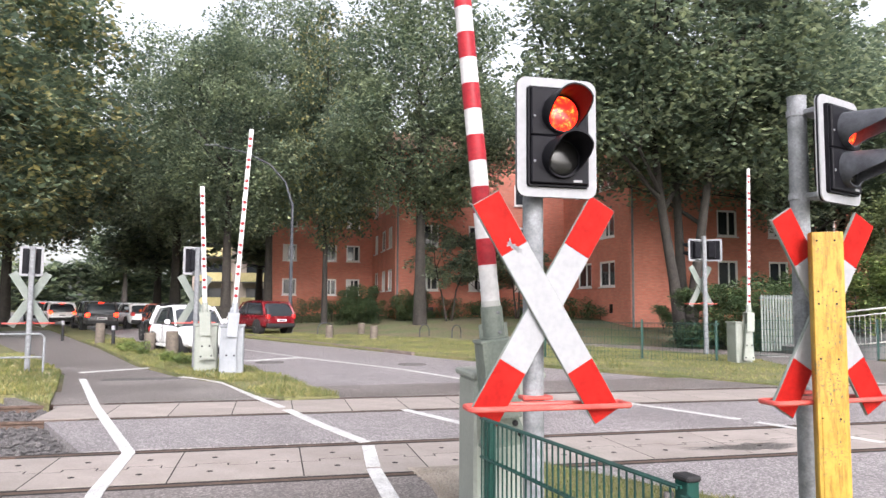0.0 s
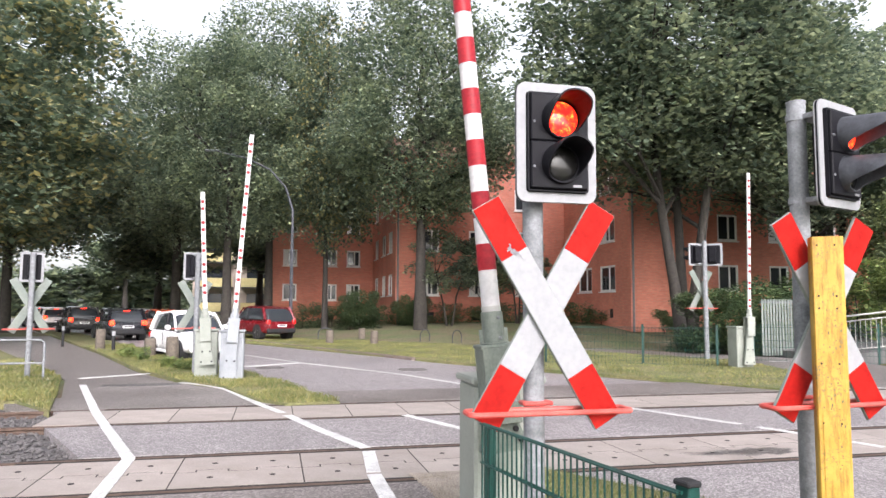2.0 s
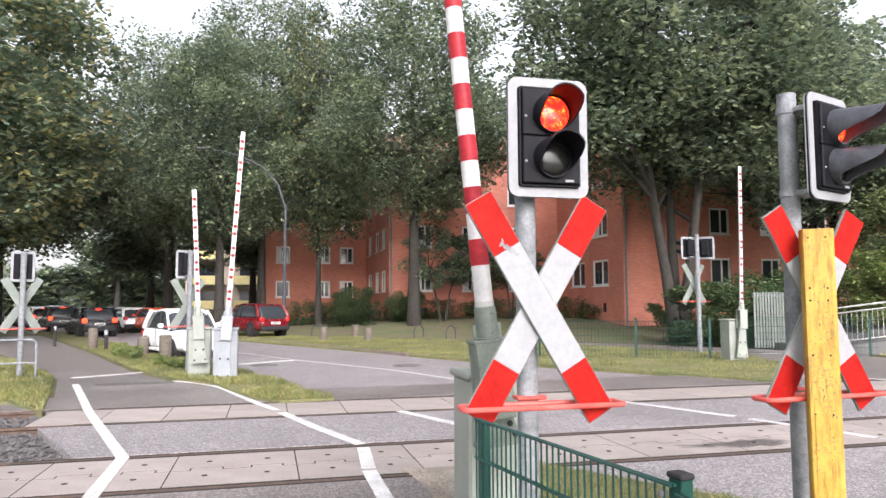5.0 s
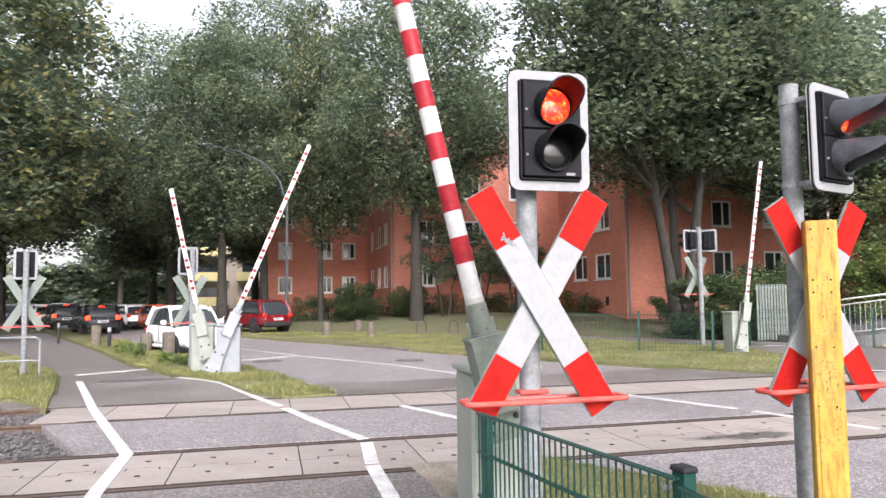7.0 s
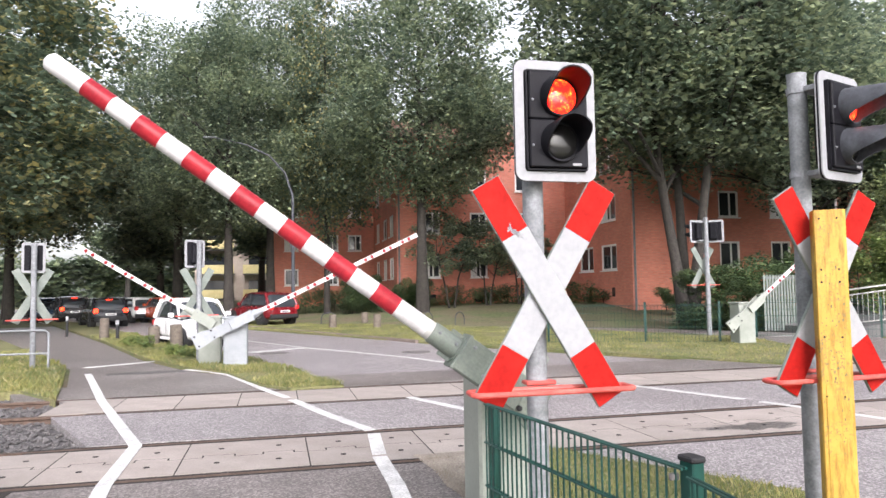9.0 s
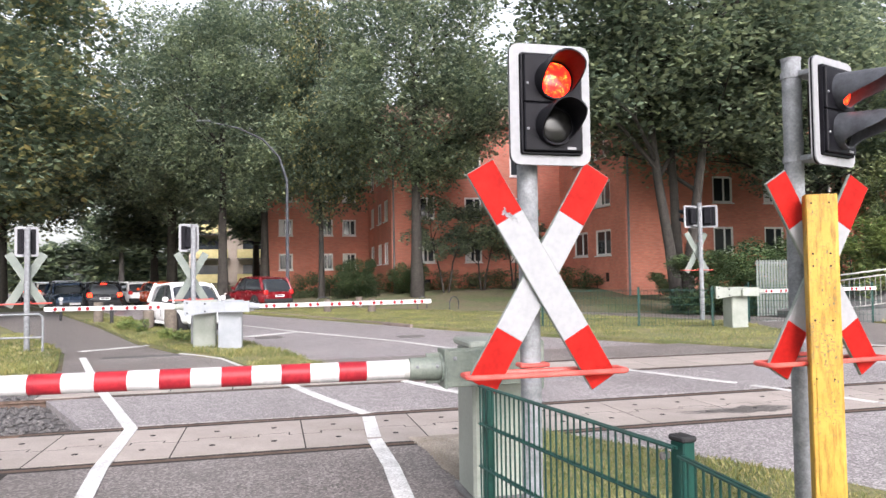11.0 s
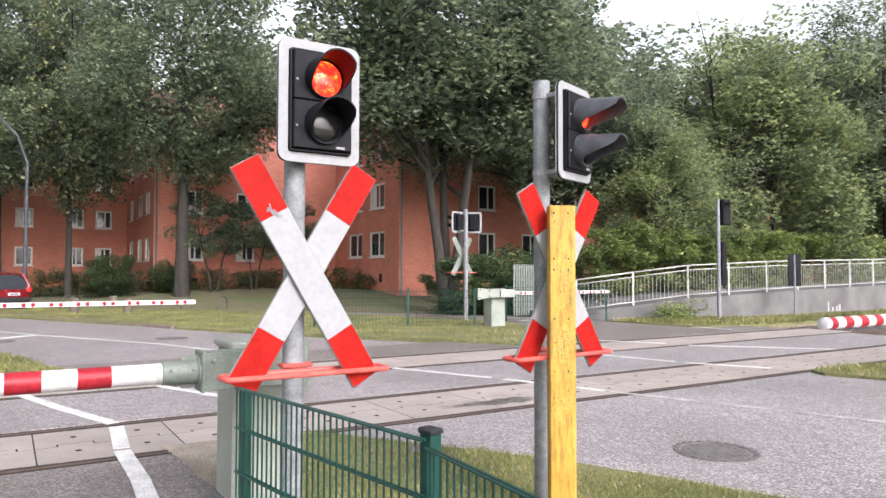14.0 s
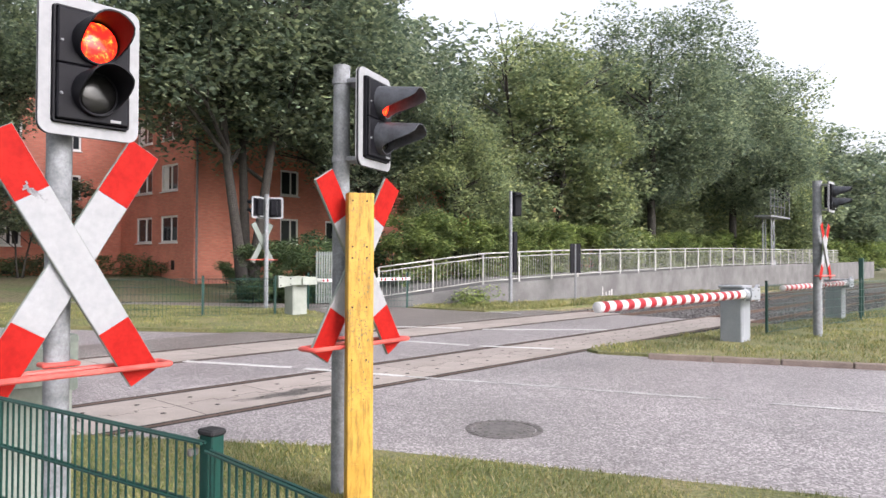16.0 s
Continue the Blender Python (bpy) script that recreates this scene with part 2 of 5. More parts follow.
for k, v in (("red", 0.08), ("white", 0.15), ("dot_red", 0.25), ("boom_red", 0.2)):
    M[k].node_tree.nodes["Principled BSDF"].inputs["Specular IOR Level"].default_value = v
M["brake"] = glow("brake_light", (1.0, 0.02, 0.01), 2.5)
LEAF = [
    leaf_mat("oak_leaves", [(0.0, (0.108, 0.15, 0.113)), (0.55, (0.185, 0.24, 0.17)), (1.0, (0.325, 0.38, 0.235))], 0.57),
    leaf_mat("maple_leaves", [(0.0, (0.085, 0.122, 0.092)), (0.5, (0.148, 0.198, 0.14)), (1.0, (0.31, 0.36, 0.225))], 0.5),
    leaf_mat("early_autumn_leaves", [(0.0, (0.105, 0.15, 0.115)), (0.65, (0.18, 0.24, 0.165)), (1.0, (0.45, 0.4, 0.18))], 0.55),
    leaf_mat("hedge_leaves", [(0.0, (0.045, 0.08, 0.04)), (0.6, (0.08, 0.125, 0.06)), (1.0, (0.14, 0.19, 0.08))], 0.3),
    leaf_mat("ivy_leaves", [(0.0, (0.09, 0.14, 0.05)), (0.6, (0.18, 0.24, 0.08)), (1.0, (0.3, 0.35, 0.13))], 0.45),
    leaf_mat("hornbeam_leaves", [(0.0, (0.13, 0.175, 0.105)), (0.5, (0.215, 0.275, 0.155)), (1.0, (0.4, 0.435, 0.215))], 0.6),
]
M["blade"] = leaf_mat("grass_blades", [(0.0, (0.1, 0.13, 0.042)), (0.5, (0.175, 0.195, 0.062)), (0.8, (0.26, 0.24, 0.09)), (1.0, (0.36, 0.31, 0.17))], 0.3)


# ---- building helpers ----
def finish(name, bm, material, smooth=False):
    me = bpy.data.meshes.new(name)
    bmesh.ops.recalc_face_normals(bm, faces=bm.faces)
    if smooth:
        for e in bm.edges:
            e.smooth = len(e.link_faces) == 2 and e.calc_face_angle(0.0) < 0.75
    bm.to_mesh(me)
    bm.free()
    me.materials.append(material)
    if smooth:
        for p in me.polygons:
            p.use_smooth = True
    return me


def part(name, bm, material, parent, label="", smooth=False):
    ob = new(name, finish(name, bm, material, smooth))
    ob.parent = parent
    if label:
        tagged(ob, label)
    return ob


def thing(name, m, label, category, group="", kind=""):
    ob = new(name)
    ob.empty_display_size = 0.2
    ob.matrix_basis = m
    return tagged(ob, label, category, group, kind)


def solid(name, bm, material, label, category="", group="", kind="", m=None, smooth=False):
    ob = new(name, finish(name, bm, material, smooth))
    if m is not None:
        ob.matrix_basis = m
    return tagged(ob, label, category, group, kind)


def bx(bm, sx, sy, sz, c=(0, 0, 0), bev=0.0, m=None, seg=1):
    """A box of full sizes centred at c, chamfered."""
    r = bmesh.ops.create_cube(bm, size=1.0, matrix=(m or Matrix()) @ Matrix.Translation(c) @ Matrix.Diagonal((sx, sy, sz, 1)))
    if bev:
        es = list({e for v in r["verts"] for e in v.link_edges})
        bmesh.ops.bevel(bm, geom=es, offset=bev, segments=seg, affect="EDGES", profile=0.5)
    return bm


def box(sx, sy, sz, c=(0, 0, 0), bev=0.0, m=None, seg=1):
    return bx(bmesh.new(), sx, sy, sz, c, bev, m, seg)


def cy(bm, p0, p1, r0, r1=None, seg=16, caps=True):
    """A cone or cylinder between two points."""
    p0, p1 = Vector(p0), Vector(p1)
    d = p1 - p0
    m = Matrix.Translation((p0 + p1) / 2) @ d.to_track_quat("Z", "Y").to_matrix().to_4x4()
    bmesh.ops.create_cone(bm, cap_ends=caps, segments=seg, radius1=r0, radius2=r0 if r1 is None else r1, depth=d.length, matrix=m)
    return bm


def cyl(p0, p1, r0, r1=None, seg=16, caps=True):
    return cy(bmesh.new(), p0, p1, r0, r1, seg, caps)


def prism(bm, pts, z0, z1):
    """An upright prism over a polygon."""
    lo = [bm.verts.new((x, y, z0)) for x, y in pts]
    hi = [bm.verts.new((x, y, z1)) for x, y in pts]
    bm.faces.new(hi)
    bm.faces.new(lo[::-1])
    for i in range(len(pts)):
        j = (i + 1) % len(pts)
        bm.faces.new((lo[i], lo[j], hi[j], hi[i]))
    return bm


def slab(pts, z0, z1):
    return prism(bmesh.new(), pts, z0, z1)


def pipe(bm, pts, r, seg=8, closed=False):
    """A round tube along points."""
    pts = [Vector(p) for p in pts]
    rings, k = [], len(pts)
    side = None
    for i, p in enumerate(pts):
        a = pts[i - 1] if (i or closed) else p
        b = pts[(i + 1) % k] if (i < k - 1 or closed) else p
        d = (b - a).normalized()
        side = d.orthogonal().normalized() if side is None else (side - d * side.dot(d)).normalized()
        up = d.cross(side)
        rr = r[i] if isinstance(r, (list, tuple)) else r
        rings.append([bm.verts.new(p + side * (rr * math.cos(2 * math.pi * j / seg)) + up * (rr * math.sin(2 * math.pi * j / seg))) for j in range(seg)])
    for i in range(k if closed else k - 1):
        A, B = rings[i], rings[(i + 1) % k]
        for j in range(seg):
            q = (j + 1) % seg
            bm.faces.new((A[j], A[q], B[q], B[j]))
    if not closed:
        bm.faces.new(rings[0][::-1])
        bm.faces.new(rings[-1])
    return bm


def lathe(profile, seg=24, m=None):
    """A turned shape from (radius, height) pairs about z."""
    bm = bmesh.new()
    rings = [[bm.verts.new((r * math.cos(2 * math.pi * j / seg), r * math.sin(2 * math.pi * j / seg), z)) for j in range(seg)] for r, z in profile]
    for A, B in zip(rings, rings[1:]):
        for j in range(seg):
            q = (j + 1) % seg
            bm.faces.new((A[j], A[q], B[q], B[j]))
    bm.faces.new(rings[0][::-1])
    bm.faces.new(rings[-1])
    if m is not None:
        bm.transform(m)
    return bm


def rounded(w, h, r, seg=6):
    pts = []
    for cx, cz, a0 in ((w / 2 - r, h / 2 - r, 0), (-w / 2 + r, h / 2 - r, 90), (-w / 2 + r, -h / 2 + r, 180), (w / 2 - r, -h / 2 + r, 270)):
        for i in range(seg + 1):
            a = radians(a0 + 90 * i / seg)
            pts.append((cx + r * math.cos(a), cz + r * math.sin(a)))
    return pts


def plate_xz(bm, pts, y0, y1):
    """A plate in the xz plane between depths y0 and y1."""
    a = [bm.verts.new((x, y0, z)) for x, z in pts]
    b = [bm.verts.new((x, y1, z)) for x, z in pts]
    bm.faces.new(a)
    bm.faces.new(b[::-1])
    for i in range(len(pts)):
        j = (i + 1) % len(pts)
        bm.faces.new((a[j], a[i], b[i], b[j]))
    return bm


def frame_xz(bm, outer, inner, y0, y1):
    """A flat ring between two outlines with equal point counts."""
    rows = [[bm.verts.new((x, y, z)) for x, z in pts] for pts, y in ((outer, y0), (inner, y0), (inner, y1), (outer, y1))]
    k = len(outer)
    for A, B in ((0, 1), (1, 2), (2, 3), (3, 0)):
        for i in range(k):
            j = (i + 1) % k
            bm.faces.new((rows[A][i], rows[A][j], rows[B][j], rows[B][i]))
    return bm


# ---- plan: u runs along the tracks, n across them; r runs along the road, q across it ----
U, N = Vector((0.9494, 0.3140, 0)), Vector((-0.3140, 0.9494, 0))
R, Q = Vector((0.658, -0.753, 0)), Vector((0.753, 0.658, 0))
TRACK_YAW = math.degrees(math.atan2(U.y, U.x))
ROAD_YAW = math.degrees(math.atan2(R.y, R.x))


def sn(s, n):
    p = U * s + N * n
    return (p.x, p.y)


def al(a, l):
    p = R * a + Q * l
    return (p.x, p.y)


def to_sn(x, y):
    return (x * U.x + y * U.y, x * N.x + y * N.y)


def to_al(x, y):
    return (x * R.x + y * R.y, x * Q.x + y * Q.y)


def smooth01(x, a, b):
    t = min(1, max(0, (x - a) / (b - a)))
    return t * t * (3 - 2 * t)


CROSS0, CROSS1 = -2.6, 19.5
TRACKS = (7.36, 11.2)


def ground_z(x, y):
    """The land: sunk under the ballast beside the crossing, rising gently towards the houses."""
    s, n = to_sn(x, y)
    a, l = to_al(x, y)
    z = -0.03
    if 5.6 < n < 13.0 and (s < -1.62 or s > CROSS1 + 0.3):
        z = -0.42
    z += 0.8 * smooth01(n, 28, 38) * smooth01(l, 13.5, 26)
    return z


def make_ground():
    ss = sorted(set([-900, -400, -200, -120, -80, -50, -1.63, -1.61, CROSS1 + 0.29, CROSS1 + 0.31, 900, 400, 200, 120, 90] + list(range(-40, 80, 4))))
    nn = sorted(set([-600, -300, -100, -40, -20, -8, 0, 5.4, 5.62, 12.95, 13.2, 15, 17, 100, 140, 200, 350, 600, 1200] + list(range(19, 80, 3))))
    bm = bmesh.new()
    grid = [[bm.verts.new((*sn(s, n), ground_z(*sn(s, n)))) for s in ss] for n in nn]
    for j in range(len(nn) - 1):
        for i in range(len(ss) - 1):
            bm.faces.new((grid[j][i], grid[j][i + 1], grid[j + 1][i + 1], grid[j + 1][i]))
    solid("ground", bm, M["soil"], "uneven soil and worn grass under the whole place", "ground", kind="structure", smooth=False)


make_ground()


# ---- paved areas ----
def strip(pts, w, z, h=0.006):
    """A painted line of width w along plan points."""
    bm = bmesh.new()
    P = [Vector((x, y)) for x, y in pts]
    left, right = [], []
    for i, p in enumerate(P):
        a, b = P[max(0, i - 1)], P[min(len(P) - 1, i + 1)]
        d = (b - a).normalized()
        o = Vector((-d.y, d.x)) * (w / 2)
        left.append(p + o)
        right.append(p - o)
    return prism(bm, [tuple(v) for v in left] + [tuple(v) for v in right[::-1]], z, z + h)


def structure(name, bm, material, label, category):
    return solid(name, bm, material, label, category, kind="structure")


structure("road", slab([al(-140, 5.5), al(60, 5.5), al(60, 12.2), al(1, 12.2), al(-3, 13.1), al(-8.5, 13.3), al(-12, 12.6), al(-17, 12.0), al(-140, 12.0)], -0.25, 0.0), M["road"], "grey asphalt carriageway running over the level crossing", "road")
# asphalt between and beside the rails on the crossing
structure("pavement_middle", slab([sn(-2.05, 8.24), sn(CROSS1, 8.24), sn(CROSS1, 10.36), sn(-3.0, 10.36)], -0.2, 0.003), M["road"], "rough grey asphalt between the two tracks", "pavement")
structure("pavement_far", slab([sn(-4.0, 12.08), sn(CROSS1, 12.08), sn(CROSS1, 14.2), sn(-4.6, 13.6)], -0.2, 0.003), M["path"], "dark asphalt beyond the far track", "pavement")
structure("footpath_near", slab([sn(-2.2, 6.53), (-0.75, 6.9), (-0.4, 5.6), (0.02, 4.7), (-0.07, 3.38), (0.5, 2.16), (0.97, 0.2), (6, -8), (-12, -12), (-6.5, 2.0), sn(-2.2, 6.0)], -0.2, 0.002), M["path"], "dark asphalt footpath in front of the crossing", "pavement")
structure("verge_pavement", slab([(-0.75, 6.86), sn(12.2, 6.53), (8.3, 9.5), al(-0.5, 12.15), al(-0.5, 5.5), al(-1.6, 5.5), (-0.2, 6.95)], -0.2, 0.0015), M["road"], "grey asphalt apron between road and near rail", "pavement")
structure("footpath_far", slab([(-6.76, 10.05), (-3.3, 11.15), (-4.1, 11.4), (-5.5, 13.4), (-7.0, 14.5), (-9.0, 16.6), (-13.5, 22.5), (-24, 35.5), (-27, 33.5), (-13.5, 19.0), (-9.6, 14.7), (-7.9, 12.0)], -0.2, 0.002), M["path"], "dark asphalt footpath leading away along the road", "pavement")
structure("footpath_opposite", slab([sn(14.0, 13.6), sn(CROSS1 - 0.4, 13.6), (12.3, 18.6), (11.0, 21.5), (9.0, 25.0), (2.0, 30.0), (-8.0, 36.0), (-8.5, 34.6), (1.2, 28.6), (7.4, 22.5), (7.4, 15.4)], -0.2, 0.004), M["path"], "dark asphalt footpath on the far side of the crossing", "pavement")

structure("pavement_patch", strip([(-8.15, 13.7), (-6.75, 14.25)], 0.42, 0.001, 0.005), asphalt("patch_asphalt", (0.07, 0.065, 0.065), (0.1, 0.095, 0.094)), "darker repaired asphalt strip across the footpath", "pavement")
structure("wet_stain", slab([sn(5.2 + (0.62 + 0.22 * math.sin(2.7 * i) + 0.1 * math.sin(5.3 * i)) * math.cos(i * math.tau / 22), 7.06 + (0.17 + 0.07 * math.sin(3.9 * i + 1) + 0.04 * math.sin(7.1 * i)) * math.sin(i * math.tau / 22)) for i in range(22)], 0.004, 0.0066), asphalt("damp_dirt", (0.1, 0.09, 0.085), (0.17, 0.15, 0.14)), "dark damp stain on the crossing panels", "stain")

# white paint
for name, pts, w in (
    ("line_path_left", [(-8.6, 13.75), (-6.16, 10.18), (-4.0, 7.2)], 0.13),
    ("line_path_left", [(-4.0, 7.2), (-3.46, 5.7), (-2.85, 4.3)], 0.13),
    ("line_path_right", [(-6.85, 14.44), (-6.1, 14.0), (-5.44, 13.39), (-4.05, 11.38), (-3.4, 10.52)], 0.12),
    ("line_path_right", [(-3.25, 10.3), (-2.45, 9.13), (-1.63, 8.04)], 0.14),
    ("line_path_right", [(-1.56, 7.85), (-1.32, 6.87)], 0.14),
    ("line_path_right", [(-1.3, 6.78), (-0.98, 5.8), (-0.63, 4.5)], 0.14),
    ("line_path_end", [(-9.41, 14.93), (-8.45, 16.27)], 0.2),
    ("line_road_edge", [(-1.52, 10.53), (-0.64, 9.49), (-0.06, 8.8)], 0.13),
    ("line_centre", [(-12.3, 26.7), (-5.7, 19.84), (-2.44, 16.85), (-1.01, 15.05), (0.4, 13.4)], 0.11),
    ("line_centre", [(2.0, 11.68), (3.26, 10.27)], 0.12),
    ("line_centre", [(3.42, 10.05), (4.4, 8.75)], 0.12),
    ("line_centre_worn", [(4.42, 8.72), (5.62, 7.2), (6.95, 5.5)], 0.085),
    ("line_centre_worn", [(7.2, 5.1), (10.5, 0.9)], 0.085),
    ("line_stop", [(-6.99, 18.47), (-5.84, 20.03)], 0.3),
    ("line_far_edge", [(6.14, 12.93), (7.1, 11.4)], 0.13),
    ("line_far_edge", [(7.22, 11.2), (8.2, 10.22)], 0.13),
    ("line_far_path", [(7.52, 15.5), (8.75, 14.4)], 0.13),
    ("line_far_path", [(9.05, 13.95), (11.6, 12.5)], 0.13),
    ("line_far_path_edge", [(11.0, 21.58), (12.36, 18.86), (12.8, 17.6)], 0.13),
    ("line_far_path_end", [(8.2, 22.7), (9.5, 23.1)], 0.2),
):
    structure(name, strip(pts, w, 0.006), M["paint_worn" if name.endswith("worn") else "paint"], "worn white road marking on asphalt", "road marking")


# rails, crossing panels
def make_track(n0):
    for side in (-1, 1):
        c = n0 + side * 0.7535
        bm = bmesh.new()
        prof = [(-0.036, 0.0), (0.036, 0.0), (0.036, -0.03), (0.01, -0.045), (0.01, -0.13), (0.07, -0.145), (0.07, -0.16), (-0.07, -0.16), (-0.07, -0.145), (-0.01, -0.13), (-0.01, -0.045), (-0.036, -0.03)]
        A = [bm.verts.new((*sn(-70, c + y), z + 0.004)) for y, z in prof]
        B = [bm.verts.new((*sn(160, c + y), z + 0.004)) for y, z in prof]
        for i in range(len(prof)):
            j = (i + 1) % len(prof)
            bm.faces.new((A[i], A[j], B[j], B[i]))
        bm.faces.new(A[::-1])
        bm.faces.new(B)
        solid("rail", bm, M["rail"], "long steel rail, brown with a worn running top", "rail", "rails of the crossing", "structure")
        structure("trim", slab([sn(CROSS0, c - 0.085), sn(CROSS1, c - 0.085), sn(CROSS1, c + 0.085), sn(CROSS0, c + 0.085)], -0.2, 0.0031), M["panel_dark"], "dark flange groove beside the rail", "groove")


for n0 in TRACKS:
    make_track(n0)


TEETH = ((0.16, 0.4), (0.64, 0.88))


def half_panel(w, d, gap, upper):
    """The outline of half a crossing panel whose inner edge steps in and out twice."""
    lo, hi = (d - 0.05 + gap, d + 0.045 + gap) if upper else (d - 0.05, d + 0.045)
    k = gap if upper else 0.0
    edge = [(0.007, lo)]
    for a, b in TEETH:
        edge += [(w * a - k, lo), (w * a - k, hi), (w * b + k, hi), (w * b + k, lo)]
    edge.append((w - 0.007, lo))
    return edge + [(w - 0.007, 2 * d), (0.007, 2 * d)] if upper else [(0.007, 0), (w - 0.007, 0)] + edge[::-1]


def make_panels(n0, w, name, toothed):
    bed = thing(name, Matrix(), "row of pale concrete crossing panels between two rails", "crossing panels", kind="structure")
    lo, hi = n0 - 0.645, n0 + 0.645
    mid = n0
    k0, k1 = int(math.floor(CROSS0 / w)), int(math.ceil(CROSS1 / w))
    yaw = TRACK_YAW
    d = mid - lo
    a_pts = half_panel(w, d, 0.016, False) if toothed else [(0.007, 0), (w - 0.007, 0), (w - 0.007, d - 0.007), (0.007, d - 0.007)]
    bm = slab(a_pts, -0.14, 0.004)
    me_a = finish("panel", bm, M["panel"])
    if toothed:
        me_b = finish("panel", slab(half_panel(w, d, 0.016, True), -0.14, 0.004), M["panel"])
        hole_me = finish("lifting_hole", lathe([(0.03, 0.0), (0.03, 0.003)], 10), M["panel_dark"])
    for k in range(k0, k1):
        m = Matrix.Translation((*sn(k * w + 0.23, lo), 0)) @ pose(0, 0, 0, 0, 0, yaw)
        ob = new("panel", me_a)
        ob.parent, ob.matrix_basis = bed, m
        if toothed:
            ob2 = new("panel", me_b)
            ob2.parent, ob2.matrix_basis = bed, m
            for o, (x, y) in ((ob, (w * 0.28, d * 0.55)), (ob, (w * 0.76, d * 0.55)), (ob2, (w * 0.28, d * 1.5)), (ob2, (w * 0.76, d * 1.5))):
                h = new("lifting_hole", hole_me)
                h.parent, h.matrix_basis = o, pose(x, y, 0.0045)
        else:
            ob3 = new("panel", me_a)
            ob3.parent, ob3.matrix_basis = bed, m @ pose(0, d, 0)
    structure("trim", slab([sn(CROSS0, lo), sn(CROSS1, lo), sn(CROSS1, hi), sn(CROSS0, hi)], -0.2, 0.0028), M["panel_dark"], "dark bedding under the crossing panels", "bedding")


make_panels(TRACKS[0], 1.2, "near_crossing_panels", True)
make_panels(TRACKS[1], 0.86, "far_crossing_panels", False)


# ballast and sleepers on both sides of the crossing
def make_ballast(s0, s1, seed, count):
    rnd = random.Random(seed)
    for n0 in TRACKS:
        bm = bmesh.new()
        e0 = -60 if s0 < 0 else s0
        e1 = s1 if s0 < 0 else 120
        e1 = -1.9 if s0 < 0 else e1
        prism(bm, [sn(e0, n0 - 1.92), sn(e1, n0 - 1.92), sn(e1, n0 + 1.92), sn(e0, n0 + 1.92)], -0.5, -0.1)
        structure("ballast_bed", bm, M["ballast"], "bed of broken grey ballast stone", "ballast")
    ico = bmesh.new()
    bmesh.ops.create_icosphere(ico, subdivisions=1, radius=1.0)
    vs, fs = [v.co.copy() for v in ico.verts], [[v.index for v in f.verts] for f in ico.faces]
    ico.free()
    V, F = [], []
    for _ in range(count):
        s, n = s0 + (s1 - s0) * rnd.random(), 5.7 + 7.2 * rnd.random()
        if -3.1 < s < 0 and (n < 8.25 or n > 10.34 or s > -2.0 - 0.45 * (n - 8.24)):
            continue
        z = -0.08
        x, y = sn(s, n)
        r = rnd.uniform(0.02, 0.038)
        base = len(V)
        sc = (rnd.uniform(0.7, 1.3), rnd.uniform(0.7, 1.3), rnd.uniform(0.5, 0.9))
        for v in vs:
            j = rnd.uniform(0.75, 1.15) * r
            V.append((x + v.x * sc[0] * j, y + v.y * sc[1] * j, z + v.z * sc[2] * j))
        F += [[base + i for i in f] for f in fs]
    me = bpy.data.meshes.new("ballast_stones")
    me.from_pydata(V, [], F)
    me.materials.append(M["ballast"])
    tagged(new("ballast_stones", me), "loose broken grey ballast stones between the rails", "ballast", kind="stuff")


make_ballast(-9, -1.9, 3, 11000)
make_ballast(CROSS1 + 0.02, 46, 4, 9500)
sleeper_me = finish("sleeper", box(0.26, 2.5, 0.16, (0, 0, -0.235), 0.015), M["sleeper"])
for n0 in TRACKS:
    for s in [CROSS0 - 0.6 - 0.6 * i for i in range(24)] + [CROSS1 + 0.5 + 0.6 * i for i in range(46)]:
        ob = new("sleeper", sleeper_me)
        ob.matrix_basis = Matrix.Translation((*sn(s, n0), 0)) @ pose(0, 0, 0, 0, 0, TRACK_YAW)
        tagged(ob, "weathered concrete railway sleeper set in ballast", "sleeper", "sleepers of the tracks", "structure")

# lawns: low raised turf
LAWNS = dict(
    near=[(-0.4, 6.95), (0.2, 7.15), al(-2.6, 5.35), al(40, 5.35), (8.5, -6), (0.97, 0.2), (0.5, 2.16), (0.08, 3.2), (0.16, 3.9), (0.24, 4.75), (0.06, 5.2), (-0.12, 5.7), (-0.2, 6.3)],
    left=[(-6.85, 10.1), (-8.0, 12.0), (-9.7, 14.7), (-13.6, 19.0), (-27, 33.5), (-60, 60), (-60, 5.0), sn(-18, 13.0), sn(-4.2, 13.0)],
    island=[(-2.78, 11.65), (-3.6, 11.3), (-4.25, 11.75), (-5.6, 13.6), (-7.1, 14.75), (-9.1, 16.9), (-13.6, 22.8), (-24, 35.7), (-31, 44), (-25, 39.5), (-13.2, 25.0), (-6.7, 17.2), (-4.4, 14.05)],
    far=[al(-14, 12.7), al(-9.5, 13.45), (5.6, 14.5), (7.3, 15.5), (7.3, 22.4), (1.0, 28.4), (-8.6, 34.4), (-27, 48.0), (-28, 46.5), al(-18, 12.1)],
    right=[(8.5, 9.65), (8.45, 9.3), al(1.2, 12.3), al(40, 12.3), (45, 0), (60, 22), sn(CROSS1 + 0.2, 5.6), sn(12.0, 6.5)],
    back=[(10.9, 21.6), (12.2, 18.7), sn(CROSS1 + 0.2, 13.2), sn(60, 13.2), sn(60, 14.9), (19.0, 22.2), (14.4, 21.3)],
)
for k, pts in LAWNS.items():
    bm = slab(pts, -0.2, 0.045)
    structure("lawn_" + k, bm, M["turf"], "patchy verge of short yellow-green grass", "grass verge")


